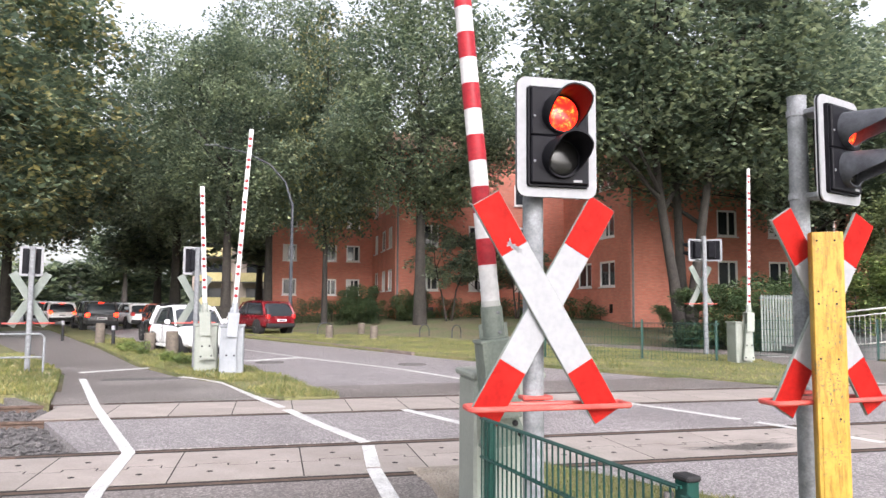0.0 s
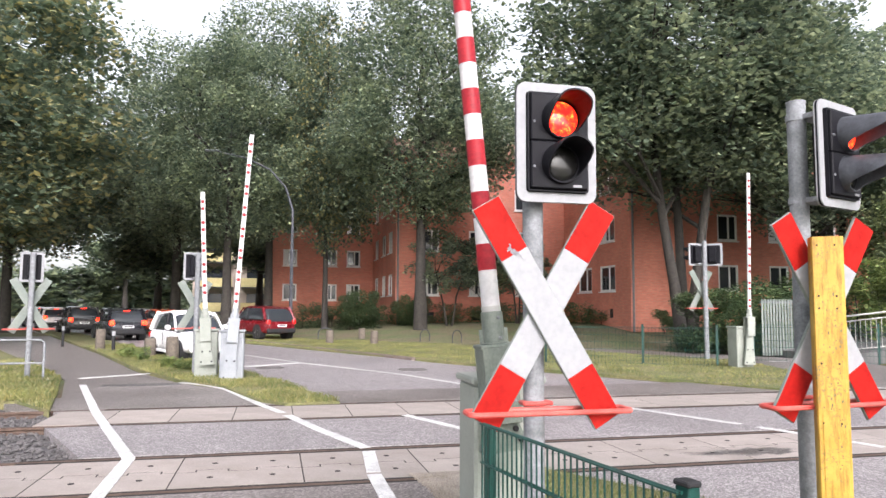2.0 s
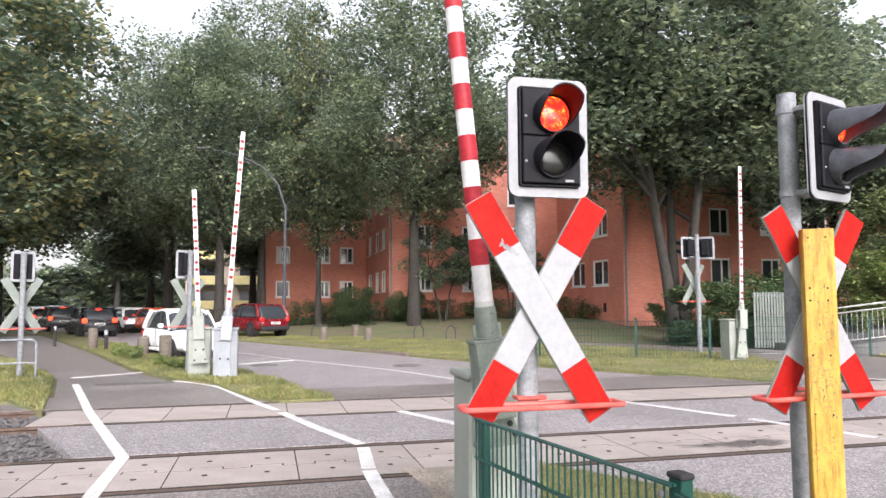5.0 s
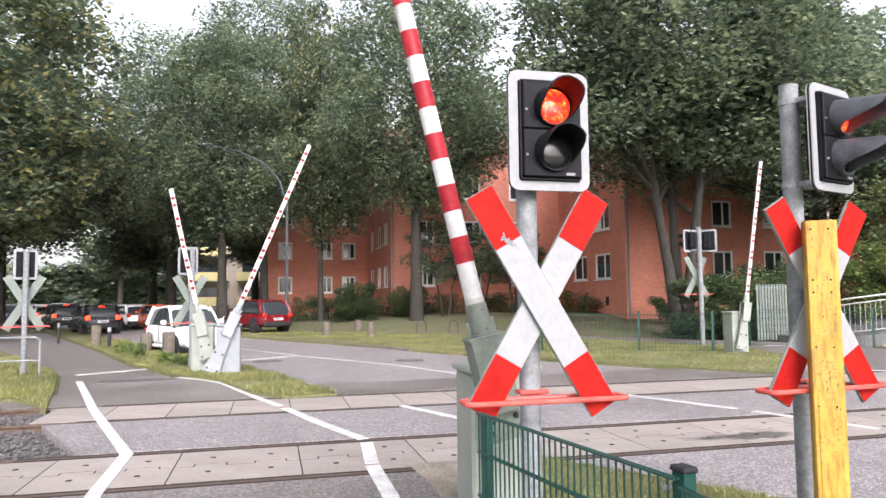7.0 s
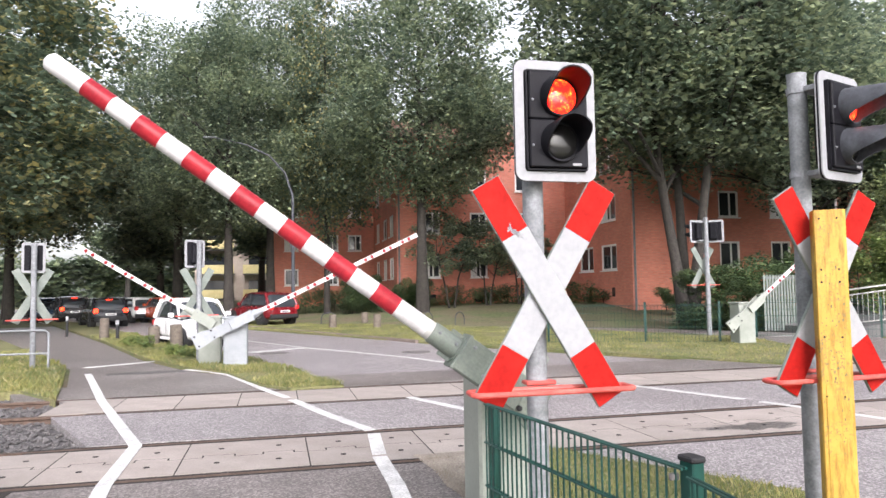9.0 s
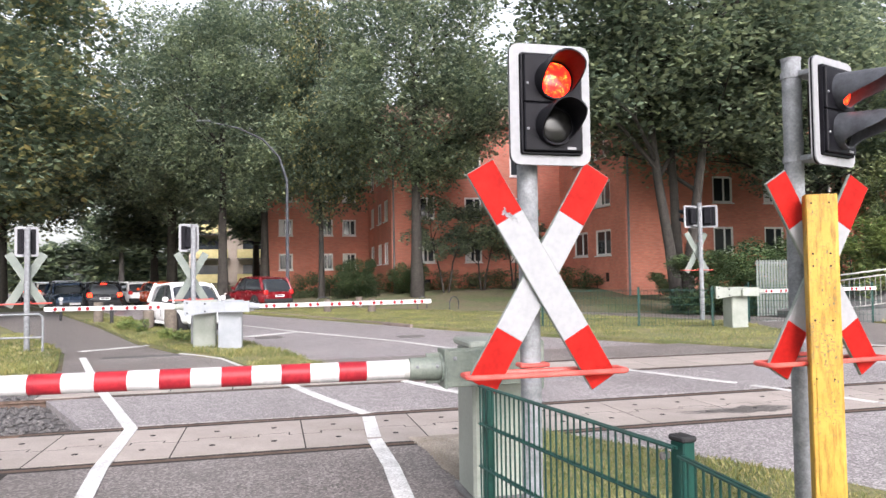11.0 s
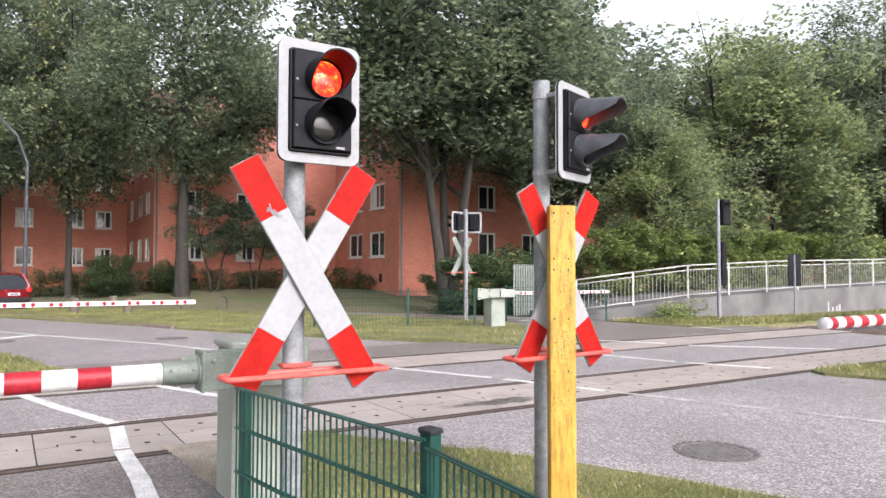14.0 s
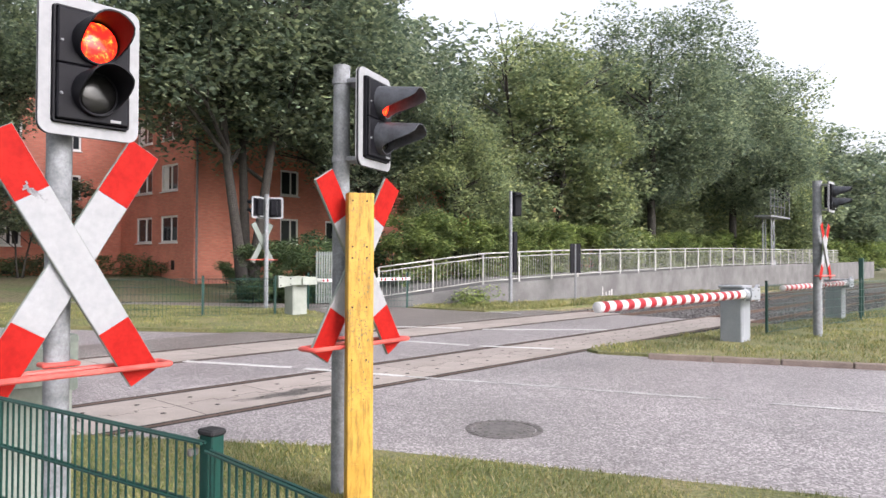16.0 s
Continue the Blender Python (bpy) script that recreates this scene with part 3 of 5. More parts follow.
def inside(x, y, pts):
    c = False
    for i in range(len(pts)):
        x1, y1 = pts[i]
        x2, y2 = pts[i - 1]
        if (y1 > y) != (y2 > y) and x < (x2 - x1) * (y - y1) / (y2 - y1) + x1:
            c = not c
    return c


def make_grass(key, region, count, hmin, hmax, wide, seed):
    rnd = random.Random(seed)
    pts = LAWNS[key]
    V, F = [], []
    x0, x1, y0, y1 = region
    made = tries = 0
    while made < count and tries < count * 12:
        tries += 1
        x, y = rnd.uniform(x0, x1), rnd.uniform(y0, y1)
        if not inside(x, y, pts):
            continue
        patch = noise.noise((x * 0.9, y * 0.9, seed))
        if patch < -0.25 and rnd.random() < 0.7:
            continue
        made += 1
        h = rnd.uniform(hmin, hmax) * (1 + 0.7 * patch)
        a, lean = rnd.uniform(0, 6.283), rnd.uniform(0.1, 0.9)
        dx, dy = math.cos(a), math.sin(a)
        w = wide * rnd.uniform(0.6, 1.3)
        b = len(V)
        z = 0.04
        V += [(x - dy * w, y + dx * w, z), (x + dy * w, y - dx * w, z), (x + dx * h * lean * 0.4 + dy * w * 0.7, y + dy * h * lean * 0.4 - dx * w * 0.7, z + h * 0.6), (x + dx * h * lean, y + dy * h * lean, z + h)]
        F += [(b, b + 1, b + 2), (b, b + 2, b + 3)]
    me = bpy.data.meshes.new("grass")
    me.from_pydata(V, [], F)
    me.materials.append(M["blade"])
    tagged(new("grass", me), "short uneven grass blades, partly dry", "grass", kind="stuff")


make_grass("near", (-0.8, 6.5, 0.2, 7.0), 62000, 0.015, 0.055, 0.0032, 11)
make_grass("left", (-14, -6, 9, 22), 36000, 0.04, 0.13, 0.007, 12)
make_grass("island", (-16, -2.5, 11, 27), 42000, 0.025, 0.1, 0.0055, 13)
make_grass("far", (-16, 8, 13, 40), 52000, 0.02, 0.065, 0.0085, 14)
make_grass("right", (8, 24, 1, 16), 36000, 0.025, 0.085, 0.007, 15)
make_grass("back", (10, 30, 17, 28), 14000, 0.04, 0.16, 0.01, 16)

# bare gravel where the verge frays out along the footpath
fray = [(-0.95, 6.84), (-0.66, 6.2), (-0.52, 5.75), (-0.3, 5.3), (-0.12, 4.95), (-0.08, 4.5), (-0.16, 4.0), (-0.14, 3.42)]
inner = [(x + 0.55, y + 0.2) for x, y in fray]
structure("gravel_edge", slab(fray + inner[::-1], -0.1, 0.012), M["gravel"], "strip of loose gravel and soil between footpath and grass", "gravel")


def scatter_gravel(count, seed):
    """Small loose stones over the frayed edge."""
    rnd = random.Random(seed)
    V, F = [], []
    for _ in range(count):
        i = rnd.randrange(len(fray) - 1)
        f, g = rnd.random(), abs(rnd.gauss(0, 0.22)) - 0.04
        x = fray[i][0] + (fray[i + 1][0] - fray[i][0]) * f + g
        y = fray[i][1] + (fray[i + 1][1] - fray[i][1]) * f
        r = rnd.uniform(0.004, 0.013)
        b = len(V)
        V += [(x + r, y, 0.012), (x - r * 0.5, y + r * 0.9, 0.012), (x - r * 0.6, y - r * 0.8, 0.012), (x + rnd.uniform(-0.3, 0.3) * r, y, 0.012 + r * 0.9)]
        F += [(b, b + 1, b + 3), (b + 1, b + 2, b + 3), (b + 2, b, b + 3)]
    me = bpy.data.meshes.new("loose_gravel")
    me.from_pydata(V, [], F)
    me.materials.append(M["gravel"])
    tagged(new("loose_gravel", me), "small loose stones at the edge of the footpath", "gravel", kind="stuff")


scatter_gravel(5000, 17)

# kerbs along the road
def kerb_row(a0, a1, l):
    row = thing("kerb", Matrix(), "row of low weathered kerb stones along the road", "kerb", kind="structure")
    me = finish("kerb_stone", box(0.98, 0.14, 0.3, (0.5, 0, -0.06), 0.012), M["kerb"])
    p, q = Vector((*al(a0, l), 0)), Vector((*al(a1, l), 0))
    d = (q - p).normalized()
    yaw = math.degrees(math.atan2(d.y, d.x))
    for i in range(int((q - p).length)):
        ob = new("kerb_stone", me)
        ob.parent = row
        ob.matrix_basis = Matrix.Translation(p + d * i) @ pose(0, 0, 0, 0, 0, yaw)


kerb_row(-0.6, 30, 12.2)
kerb_row(-60, -17.5, 12.05)


# manhole covers
def manhole(x, y, r=0.39):
    t = thing("manhole_cover", pose(x, y, 0, 0, 0, 25), "round cast-iron manhole cover set in the road", "manhole cover", "manhole covers in the road")
    part("rim", lathe([(r, -0.03), (r, 0.006), (r - 0.015, 0.009), (r * 0.84, 0.009), (r * 0.83, -0.01), (r * 0.2, -0.012)], 36), M["iron"], t)
    part("lid", lathe([(r * 0.8, -0.02), (r * 0.8, 0.006), (r * 0.77, 0.009), (r * 0.3, 0.01), (r * 0.05, 0.01)], 36), M["iron"], t)
    bm = bmesh.new()
    for ring, k in ((0.93, 26), (0.62, 20)):
        for i in range(k):
            a = 2 * math.pi * i / k
            bx(bm, r * 0.09, r * 0.06, 0.008, (0, 0, 0), 0, pose(r * ring * math.cos(a), r * ring * math.sin(a), 0.011, 0, 0, math.degrees(a)))
    tagged(part("stud_ring", bm, M["iron"], t), kind="stuff")


manhole(3.88, 5.55, 0.37)
manhole(-6.2, 18.25, 0.38)
manhole(-2.4, 18.25, 0.38)


# ---- crossing signals ----
def facing(x, y, nx, ny, z=0.0):
    """A pose whose -y side looks along (nx, ny)."""
    return pose(x, y, z, 0, 0, math.degrees(math.atan2(ny, nx)) + 90)


ARM, ARM_W, LEAN = 1.335, 0.168, 30.7


def arm_piece(z0, z1, y0, y1, sign, w=ARM_W):
    bm = box(w, y1 - y0, z1 - z0, (0, (y0 + y1) / 2, (z0 + z1) / 2), 0.002)
    bm.transform(Matrix.Rotation(radians(-sign * LEAN), 4, "Y"))
    return bm


def st_andrews_cross(parent, zc, front=-0.16, scuffed=False, turn=0.0, shift=0.0):
    """Crossed boards: white with red ends, grey behind, a pinkish guard tube below."""
    half, red = ARM / 2, 0.31
    for sign, y in ((1, front - 0.03), (-1, front)):
        arm = part("crossbuck_arm", arm_piece(-half, half, y, y + 0.02, sign), M["board_back"], parent, "grey back of a crossbuck board")
        arm.matrix_basis = pose(0, 0, zc, 0, 0, turn) @ pose(shift, 0, 0)
        part("white_face", arm_piece(-half + red, half - red, y - 0.004, y, sign, ARM_W - 0.006), M["white"], arm, "white reflective film")
        if scuffed and sign == 1:
            rnd = random.Random(2)
            for _ in range(34):
                s0 = half - red + abs(rnd.gauss(0.0, 0.016)) - 0.006
                sc = arm_piece(s0, s0 + rnd.uniform(0.004, 0.02), y - 0.0046, y - 0.004, sign, rnd.uniform(0.004, 0.022))
                off = rnd.gauss(0.012, 0.028)
                sc.transform(Matrix.Translation((off * math.cos(radians(LEAN)), 0, -off * math.sin(radians(LEAN)))))
                part("scuff", sc, M["white"], arm, "rubbed pale spot")
        for a, b in ((half - red, half - 0.003), (-half + 0.003, -half + red)):
            part("red_end", arm_piece(a, b, y - 0.004, y, sign, ARM_W - 0.006), M["red"], arm, "red reflective film")


def guard_ring(parent, z, wide, deep, y, turn=0.0, shift=0.0):
    pts = []
    r = 0.035
    for cx, cy0, a0 in ((wide / 2 - r, deep / 2 - r, 0), (-wide / 2 + r, deep / 2 - r, 90), (-wide / 2 + r, -deep / 2 + r, 180), (wide / 2 - r, -deep / 2 + r, 270)):
        for i in range(5):
            a = radians(a0 + 22.5 * i)
            pts.append((cx + r * math.cos(a), y + cy0 + r * math.sin(a), z))
    bm = pipe(bmesh.new(), pts, 0.0145, 8, True)
    part("guard_tube", bm, M["ring"], parent, "bent faded-red guard tube round the board ends", True).matrix_basis = pose(0, 0, 0, 0, 0, turn) @ pose(shift, 0, 0)
    part("tube_clamp", box(0.17, 0.09, 0.022, (0, -0.03, z + 0.03), 0.006), M["ring"], parent).matrix_basis = pose(0, 0, 0, 0, 0, turn)


def hood(lens_r, length, drop):
    """An open cutaway hood, longer on top, pointing to -y."""
    bm = bmesh.new()
    k = 28
    rows = []
    for rr in (lens_r + 0.012, lens_r + 0.004):
        a_row, b_row = [], []
        for j in range(k):
            a = 2 * math.pi * j / k
            cx, cz = rr * math.cos(a), rr * math.sin(a)
            f = 0.5 + 0.5 * math.sin(a)
            ln = length * (0.14 + 0.86 * smooth01(f, 0.1, 0.78))
            a_row.append(bm.verts.new((cx, 0, cz)))
            b_row.append(bm.verts.new((cx * 0.97, -ln, cz * 0.97 - drop * ln)))
        rows.append((a_row, b_row))
    for j in range(k):
        q = (j + 1) % k
        bm.faces.new((rows[0][0][j], rows[0][0][q], rows[0][1][q], rows[0][1][j]))
        bm.faces.new((rows[1][0][q], rows[1][0][j], rows[1][1][j], rows[1][1][q]))
        bm.faces.new((rows[0][1][j], rows[0][1][q], rows[1][1][q], rows[1][1][j]))
    return bm


def signal_head(parent, m, lit=True, hood_len=0.27, w=0.46, h=0.655, shell="black"):
    """White-bordered backboard with two hooded lamps, the upper one red."""
    head = part("backboard", plate_xz(bmesh.new(), rounded(w, h, 0.05), 0.0, 0.012), M["black"], parent, "black backboard with a broad white border")
    head.matrix_basis = m
    part("white_border", frame_xz(bmesh.new(), rounded(w, h, 0.055), rounded(w - 0.104, h - 0.104, 0.018), -0.008, 0.0), M["white"], head)
    part("border_back", frame_xz(bmesh.new(), rounded(w, h, 0.055), rounded(w - 0.104, h - 0.104, 0.018), 0.012, 0.02), M["white"], head)
    for z in (h / 4 - 0.034, -h / 4 + 0.034):
        part("housing", box(w - 0.135, 0.05, h / 2 - 0.071, (0.0, -0.025, z), 0.006), M["black"], head)
    part("housing_rim", frame_xz(bmesh.new(), rounded(w - 0.112, h - 0.112, 0.012), rounded(w - 0.128, h - 0.128, 0.008), -0.03, -0.002), M["black"], head)
    part("housing_back", box(0.17, 0.1, h - 0.2, (-0.0, 0.07, 0.0), 0.02), M["black"], head)
    for i, z in enumerate((0.122, -0.122)):
        lens = lathe([(0.096, 0), (0.088, 0.012), (0.06, 0.022), (0.02, 0.026)], 28, pose(0.008, -0.048, z, 90, 0, 0))
        part("lens", lens, M["lamp_red"] if (i == 0 and lit) else M["lens_off"], head, "glowing red signal lens" if (i == 0 and lit) else "dark signal lens", True)
        ho = hood(0.1, hood_len, 0.09 if hood_len > 0.28 else -0.02)
        ho.transform(Matrix.Translation((0.008, -0.048, z)))
        part("hood", ho, M[shell], head, "black cutaway hood", True)
        part("screw", lathe([(0.008, 0), (0.006, 0.006)], 8, pose(-w / 2 + 0.085, -0.05, z - 0.02, 90, 0, 0)), M["zinc"], head)
    part("maker_plate", box(0.05, 0.004, 0.014, (0.1, -0.052, -h / 2 + 0.085), 0.001), M["white"], head, "small white maker's plate")
    return head


def crossing_signal(x, y, nx, ny, pole_h, head_z, cross_z, label, hood_len=0.27, ring_w=0.98, head_x=0.0, head_y=-0.1, shell="black", cross=True, base=0.0, pole_r=0.057, lit=True, cross_front=-0.14, turn=0.0, shift=0.0):
    t = thing("crossing_signal", facing(x, y, nx, ny, base), label, "railway signal", "light signals at the crossing")
    part("pole", lathe([(pole_r, -0.1), (pole_r, pole_h - 0.06), (pole_r, pole_h - 0.02), (pole_r * 1.04, pole_h - 0.02), (pole_r * 1.04, pole_h), (pole_r * 0.5, pole_h + 0.008)], 20), M["zinc"], t, "galvanised steel pole", True)
    signal_head(t, pose(head_x, head_y, head_z), hood_len=hood_len, shell=shell, lit=lit)
    for dz in (0.26, -0.27):
        part("bracket", box(abs(head_x) + 0.06, 0.05 + abs(head_y) * 0.5, 0.035, (head_x / 2, head_y / 2, head_z + dz), 0.006), M["zinc"], t)
        part("clamp", lathe([(pole_r + 0.008, -0.02), (pole_r + 0.008, 0.02)], 16, pose(0, 0, head_z + dz)), M["zinc"], t)
    if cross:
        st_andrews_cross(t, cross_z, cross_front, hood_len == 0.2, turn, shift)
        guard_ring(t, cross_z - 0.515, ring_w, 0.15, cross_front, turn, shift * 2.2)
    return t


TN = (-N.x, -N.y)
X1 = Vector((0.18, 3.72))
crossing_signal(X1.x - 0.03 + 0.14 * N.x, X1.y + 0.14 * N.y, TN[0], TN[1], 2.35, 2.51, 1.588, "crossing signal with white-bordered red light over a clean crossbuck", head_x=0.085, head_y=-0.14, hood_len=0.2, ring_w=0.89, shift=0.014)
crossing_signal(1.80, 4.49, 0.62, -0.785, 2.9, 2.53, 1.54, "road crossing signal on a galvanised pole beside a yellow post", head_x=0.1, head_y=-0.2, hood_len=0.3, shell="grey_hood", base=0.03, turn=-15.0, cross_front=-0.165, ring_w=0.9)
crossing_signal(14.36, 9.05, 0.3, -0.95, 3.35, 3.0, 1.85, "road crossing signal with crossbuck standing behind a mesh fence", head_x=0.1, head_y=-0.25, hood_len=0.33, shell="grey_hood", lit=False, pole_r=0.09)
crossing_signal(-10.2, 14.3, -0.66, 0.75, 2.75, 2.45, 1.62, "crossing signal and crossbuck showing grey backs beside a footpath", head_x=0.0, head_y=-0.12)
crossing_signal(-7.15, 15.75, -0.66, 0.75, 2.85, 2.55, 1.62, "crossing signal and crossbuck showing grey backs behind the barrier cabinets", head_x=0.07, head_y=-0.12)
far_sig = crossing_signal(6.4, 23.0, -0.5, 0.86, 3.45, 3.05, 2.0, "twin crossing signal with two heads over a grey crossbuck", head_x=0.19, head_y=-0.12)
signal_head(far_sig, pose(-0.22, 0.06, 3.05, 0, 0, -55), lit=False)
far_sig.scale = (1.28, 1.28, 1.1)


side_sig = thing("traffic_signal", facing(-4.02, 4.55, 0.5, -0.86), "signal head with a yellow-edged board at the footpath", "railway signal", "light signals at the crossing")
part("pole", lathe([(0.05, -0.1), (0.05, 2.7), (0.05, 2.75), (0.03, 2.77)], 16), M["zinc"], side_sig, "", True)
side_head = signal_head(side_sig, pose(0.0, -0.12, 2.55), lit=False, hood_len=0.3)
part("yellow_edge", frame_xz(bmesh.new(), rounded(0.49, 0.685, 0.06), rounded(0.465, 0.66, 0.05), -0.006, 0.014), M["yellow"], side_head, "thin yellow rim")


# ---- barriers ----
# times and lean of the booms away from upright
FALL = ((0.0, 5.7), (5.2, 5.7), (5.8, 6.2), (6.3, 7.6), (6.5, 8.6), (7.0, 13.4), (7.5, 20.0), (8.0, 29.0), (8.5, 41.0), (9.0, 54.0), (9.2, 59.5), (9.6, 69.5), (10.0, 78.5), (10.4, 85.0), (10.8, 88.8), (11.2, 90.0), (16.0, 90.0))
FALL_FAR = ((0.0, 3.6), (5.2, 3.6), (5.8, 7.5), (6.3, 12.5), (6.5, 15.0), (7.0, 22.5), (7.5, 31.0), (8.0, 43.0), (8.5, 54.5), (9.0, 64.5), (9.2, 68.0), (9.6, 74.5), (10.0, 80.5), (10.4, 85.5), (10.8, 88.8), (11.2, 90.0), (16.0, 90.0))
FALLS = (FALL, FALL_FAR, [(t, 3.0 + (a - 5.7) * 87.0 / 84.3 + 5.0 * math.sin(math.pi * (a - 5.7) / 84.3)) for t, a in FALL], [(t, 1.5 + (a - 5.7) * 88.5 / 84.3) for t, a in FALL])
BOOMS = []


def barrier(x, y, toward, pivot, length, r, style, paint, label, plan=0.5, tall=1.1, arm_drop=0.55, moves=True, arm_mat=None, flip=1, curve=0):
    """A drive cabinet with a tapered boom that swings about a level axle. Local x is the way the lowered boom points."""
    yaw = math.degrees(math.atan2(toward[1], toward[0]))
    t = thing("level_crossing_barrier", pose(x, y, 0, 0, 0, yaw), label, "barrier", "barriers of the level crossing")
    cab = part("cabinet", box(plan, plan * 0.85, tall - 0.06, (0, 0, (tall - 0.06) / 2), 0.02), M[paint], t)
    part("lid", box(plan + 0.05, plan * 0.85 + 0.05, 0.05, (0, 0, tall - 0.035), 0.014), M[paint], cab)
    part("door_panel", box(plan * 0.8, 0.012, tall * 0.7, (0, flip * (plan * 0.425 + 0.004), tall * 0.48), 0.004), M[paint], cab)
    part("foot", box(plan + 0.06, plan * 0.85 + 0.06, 0.05, (0, 0, 0.02), 0.01), M["concrete"], cab)
    px, py, pz = pivot
    part("axle", cyl((px, 0, pz), (px, py, pz), 0.05, seg=14), M["cabinet_dark"], t)
    am = arm_mat or M["cabinet_dark"]
    bm = box(0.5, 0.022, 0.23, (0.12, -0.088, 0), 0.006)
    bx(bm, 0.5, 0.022, 0.23, (0.12, 0.088, 0), 0.006)
    bx(bm, 0.024, 0.2, 0.25, (0.376, 0, 0), 0.006)
    bx(bm, 0.4, 0.154, 0.022, (0.16, 0, -0.1), 0.004)
    bx(bm, 0.2, 0.15, 0.16, (-0.02, 0, -0.01), 0.012)
    boom = part("boom", bm, am, t, "swinging arm bracket with bolted plates")
    e = -arm_drop - 0.1
    weight = part("counterweight", plate_xz(bmesh.new(), [(-0.06, -0.1), (-0.06, 0.1), (e * 0.5, 0.115), (e + 0.02, 0.17), (e, 0.155), (e, -0.155), (e + 0.02, -0.17), (e * 0.5, -0.115)], -0.03, 0.03), am, boom)
    for x, z in ((e + 0.07, -0.11), (e + 0.07, 0.11), (e * 0.55, -0.08), (e * 0.55, 0.08)):
        for y in (-1, 1):
            part("bolt", lathe([(0.02, 0), (0.02, 0.014), (0.01, 0.02)], 8, pose(x, y * 0.03, z, -90 * y, 0, 0)), M["trim"], weight)
    sleeve = part("sleeve", lathe([(r * 1.5, 0.388), (r * 1.5, 0.4), (r * 1.22, 0.4), (r * 1.16, 0.6), (r * 1.04, 0.604)], 20, pose(0, 0, 0, 0, 90, 0)), am, boom, "", True)
    for z in (-1, 1):
        part("rib", box(0.1, 0.012, 0.04, (0.44, 0, z * r * 1.28), 0.003), am, sleeve)
    for x, y in ((0.43, 1), (0.56, 1), (0.43, -1), (0.56, -1)):
        part("sleeve_bolt", lathe([(0.011, 0), (0.011, 0.012), (0.005, 0.015)], 8, pose(x, y * r * 1.14, 0.02, -90 * y, 0, 0)), M["zinc"], sleeve)
    for i in range(3):
        part("bolt", lathe([(0.014, 0), (0.014, 0.012), (0.006, 0.016)], 8, pose(0.02 + 0.15 * i, 0.099, 0.07 - 0.12 * (i % 2), -90, 0, 0)), M["zinc"], boom)
    start = 0.595
    if style == "striped":
        part("tube", cyl((start, 0, 0), (length, 0, 0), r, r * 0.93, 24), M["boom_white"], boom, "white round boom tube", True)
        part("end_cap", lathe([(r * 0.93, 0), (r * 0.9, 0.03), (r * 0.5, 0.05)], 20, pose(length, 0, 0, 0, 90, 0)), M["boom_white"], boom, "", True)
        part("cream_ring", cyl((start, 0, 0), (start + 0.045, 0, 0), r * 1.035, seg=24), M["railing"], boom, "cream joint ring", True)
        pitch = 0.352
        s = 0.88
        while s < length - 0.12:
            e = min(s + 0.176, length - 0.06)
            f0 = r * (1 - 0.07 * (s - start) / (length - start)) + 0.0015
            f1 = r * (1 - 0.07 * (e - start) / (length - start)) + 0.0015
            part("red_band", cyl((s, 0, 0), (e, 0, 0), f0, f1, 24, False), M["boom_red"], boom, "dark red band", True)
            s += pitch
    else:
        part("tube", box(length - start, 0.045, r * 1.75, ((length + start) / 2, 0, 0), 0.008), M["boom_white"], boom, "flat white boom profile")
        dot = lathe([(0.04, 0), (0.037, 0.006), (0.018, 0.009)], 12)
        dot_me = finish("reflector", dot, M["dot_red"])
        s = length - 0.22
        while s > start + 0.15:
            for d in (0.0, -0.16):
                for side in (-1, 1):
                    o = new("reflector", dot_me)
                    o.parent = boom
                    o.matrix_basis = pose(s + d, side * 0.0235, 0, 90 * side * 1.0 if side < 0 else -90, 0, 0)
            s -= 0.47
    boom.matrix_basis = pose(px, py, pz, 0, -84.3, 0)
    BOOMS.append((boom, px, py, pz, FALLS[curve]))
    return t


W, E = (-U.x, -U.y), (U.x, U.y)
# near barrier: its boom hangs on the footpath side of the cabinet
near_bar = barrier(-0.085, 5.16, W, (0.15, 0.466, 0.99), 3.38, 0.062, "striped", "cabinet", "grey-green barrier drive with a red and white striped boom", 0.5, 1.14, arm_drop=0.22)
barrier(-6.72, 15.40, W, (0.0, 0.36, 0.98), 3.2, 0.055, "dotted", "cabinet", "grey-green barrier drive with a short white boom and red reflectors", 0.48, 1.12, arm_mat=M["cabinet"], curve=2)
barrier(-5.95, 14.95, E, (0.02, -0.34, 0.98), 4.42, 0.055, "dotted", "cabinet_grey", "light grey barrier drive with a white boom and red reflectors", 0.5, 1.12, arm_drop=0.85, arm_mat=M["cabinet_grey"], flip=-1, curve=1)
barrier(6.45, 20.0, E, (0.05, -0.34, 1.02), 4.35, 0.055, "dotted", "cabinet", "grey-green barrier drive beside a green mesh fence with a white boom", 0.5, 1.16, arm_drop=0.8, arm_mat=M["cabinet"], flip=-1, curve=3)
barrier(12.08, 9.33, W, (0.05, 0.36, 1.0), 6.0, 0.08, "striped", "cabinet_grey", "light grey barrier drive at the verge with a striped boom", 0.5, 1.16, arm_drop=0.2, arm_mat=M["cabinet_grey"])
barrier(19.7, 11.9, W, (0.05, 0.36, 1.05), 6.0, 0.07, "striped", "cabinet_grey", "light grey barrier drive behind the fence with a striped boom", 0.5, 1.16, arm_drop=0.2, arm_mat=M["cabinet_grey"])


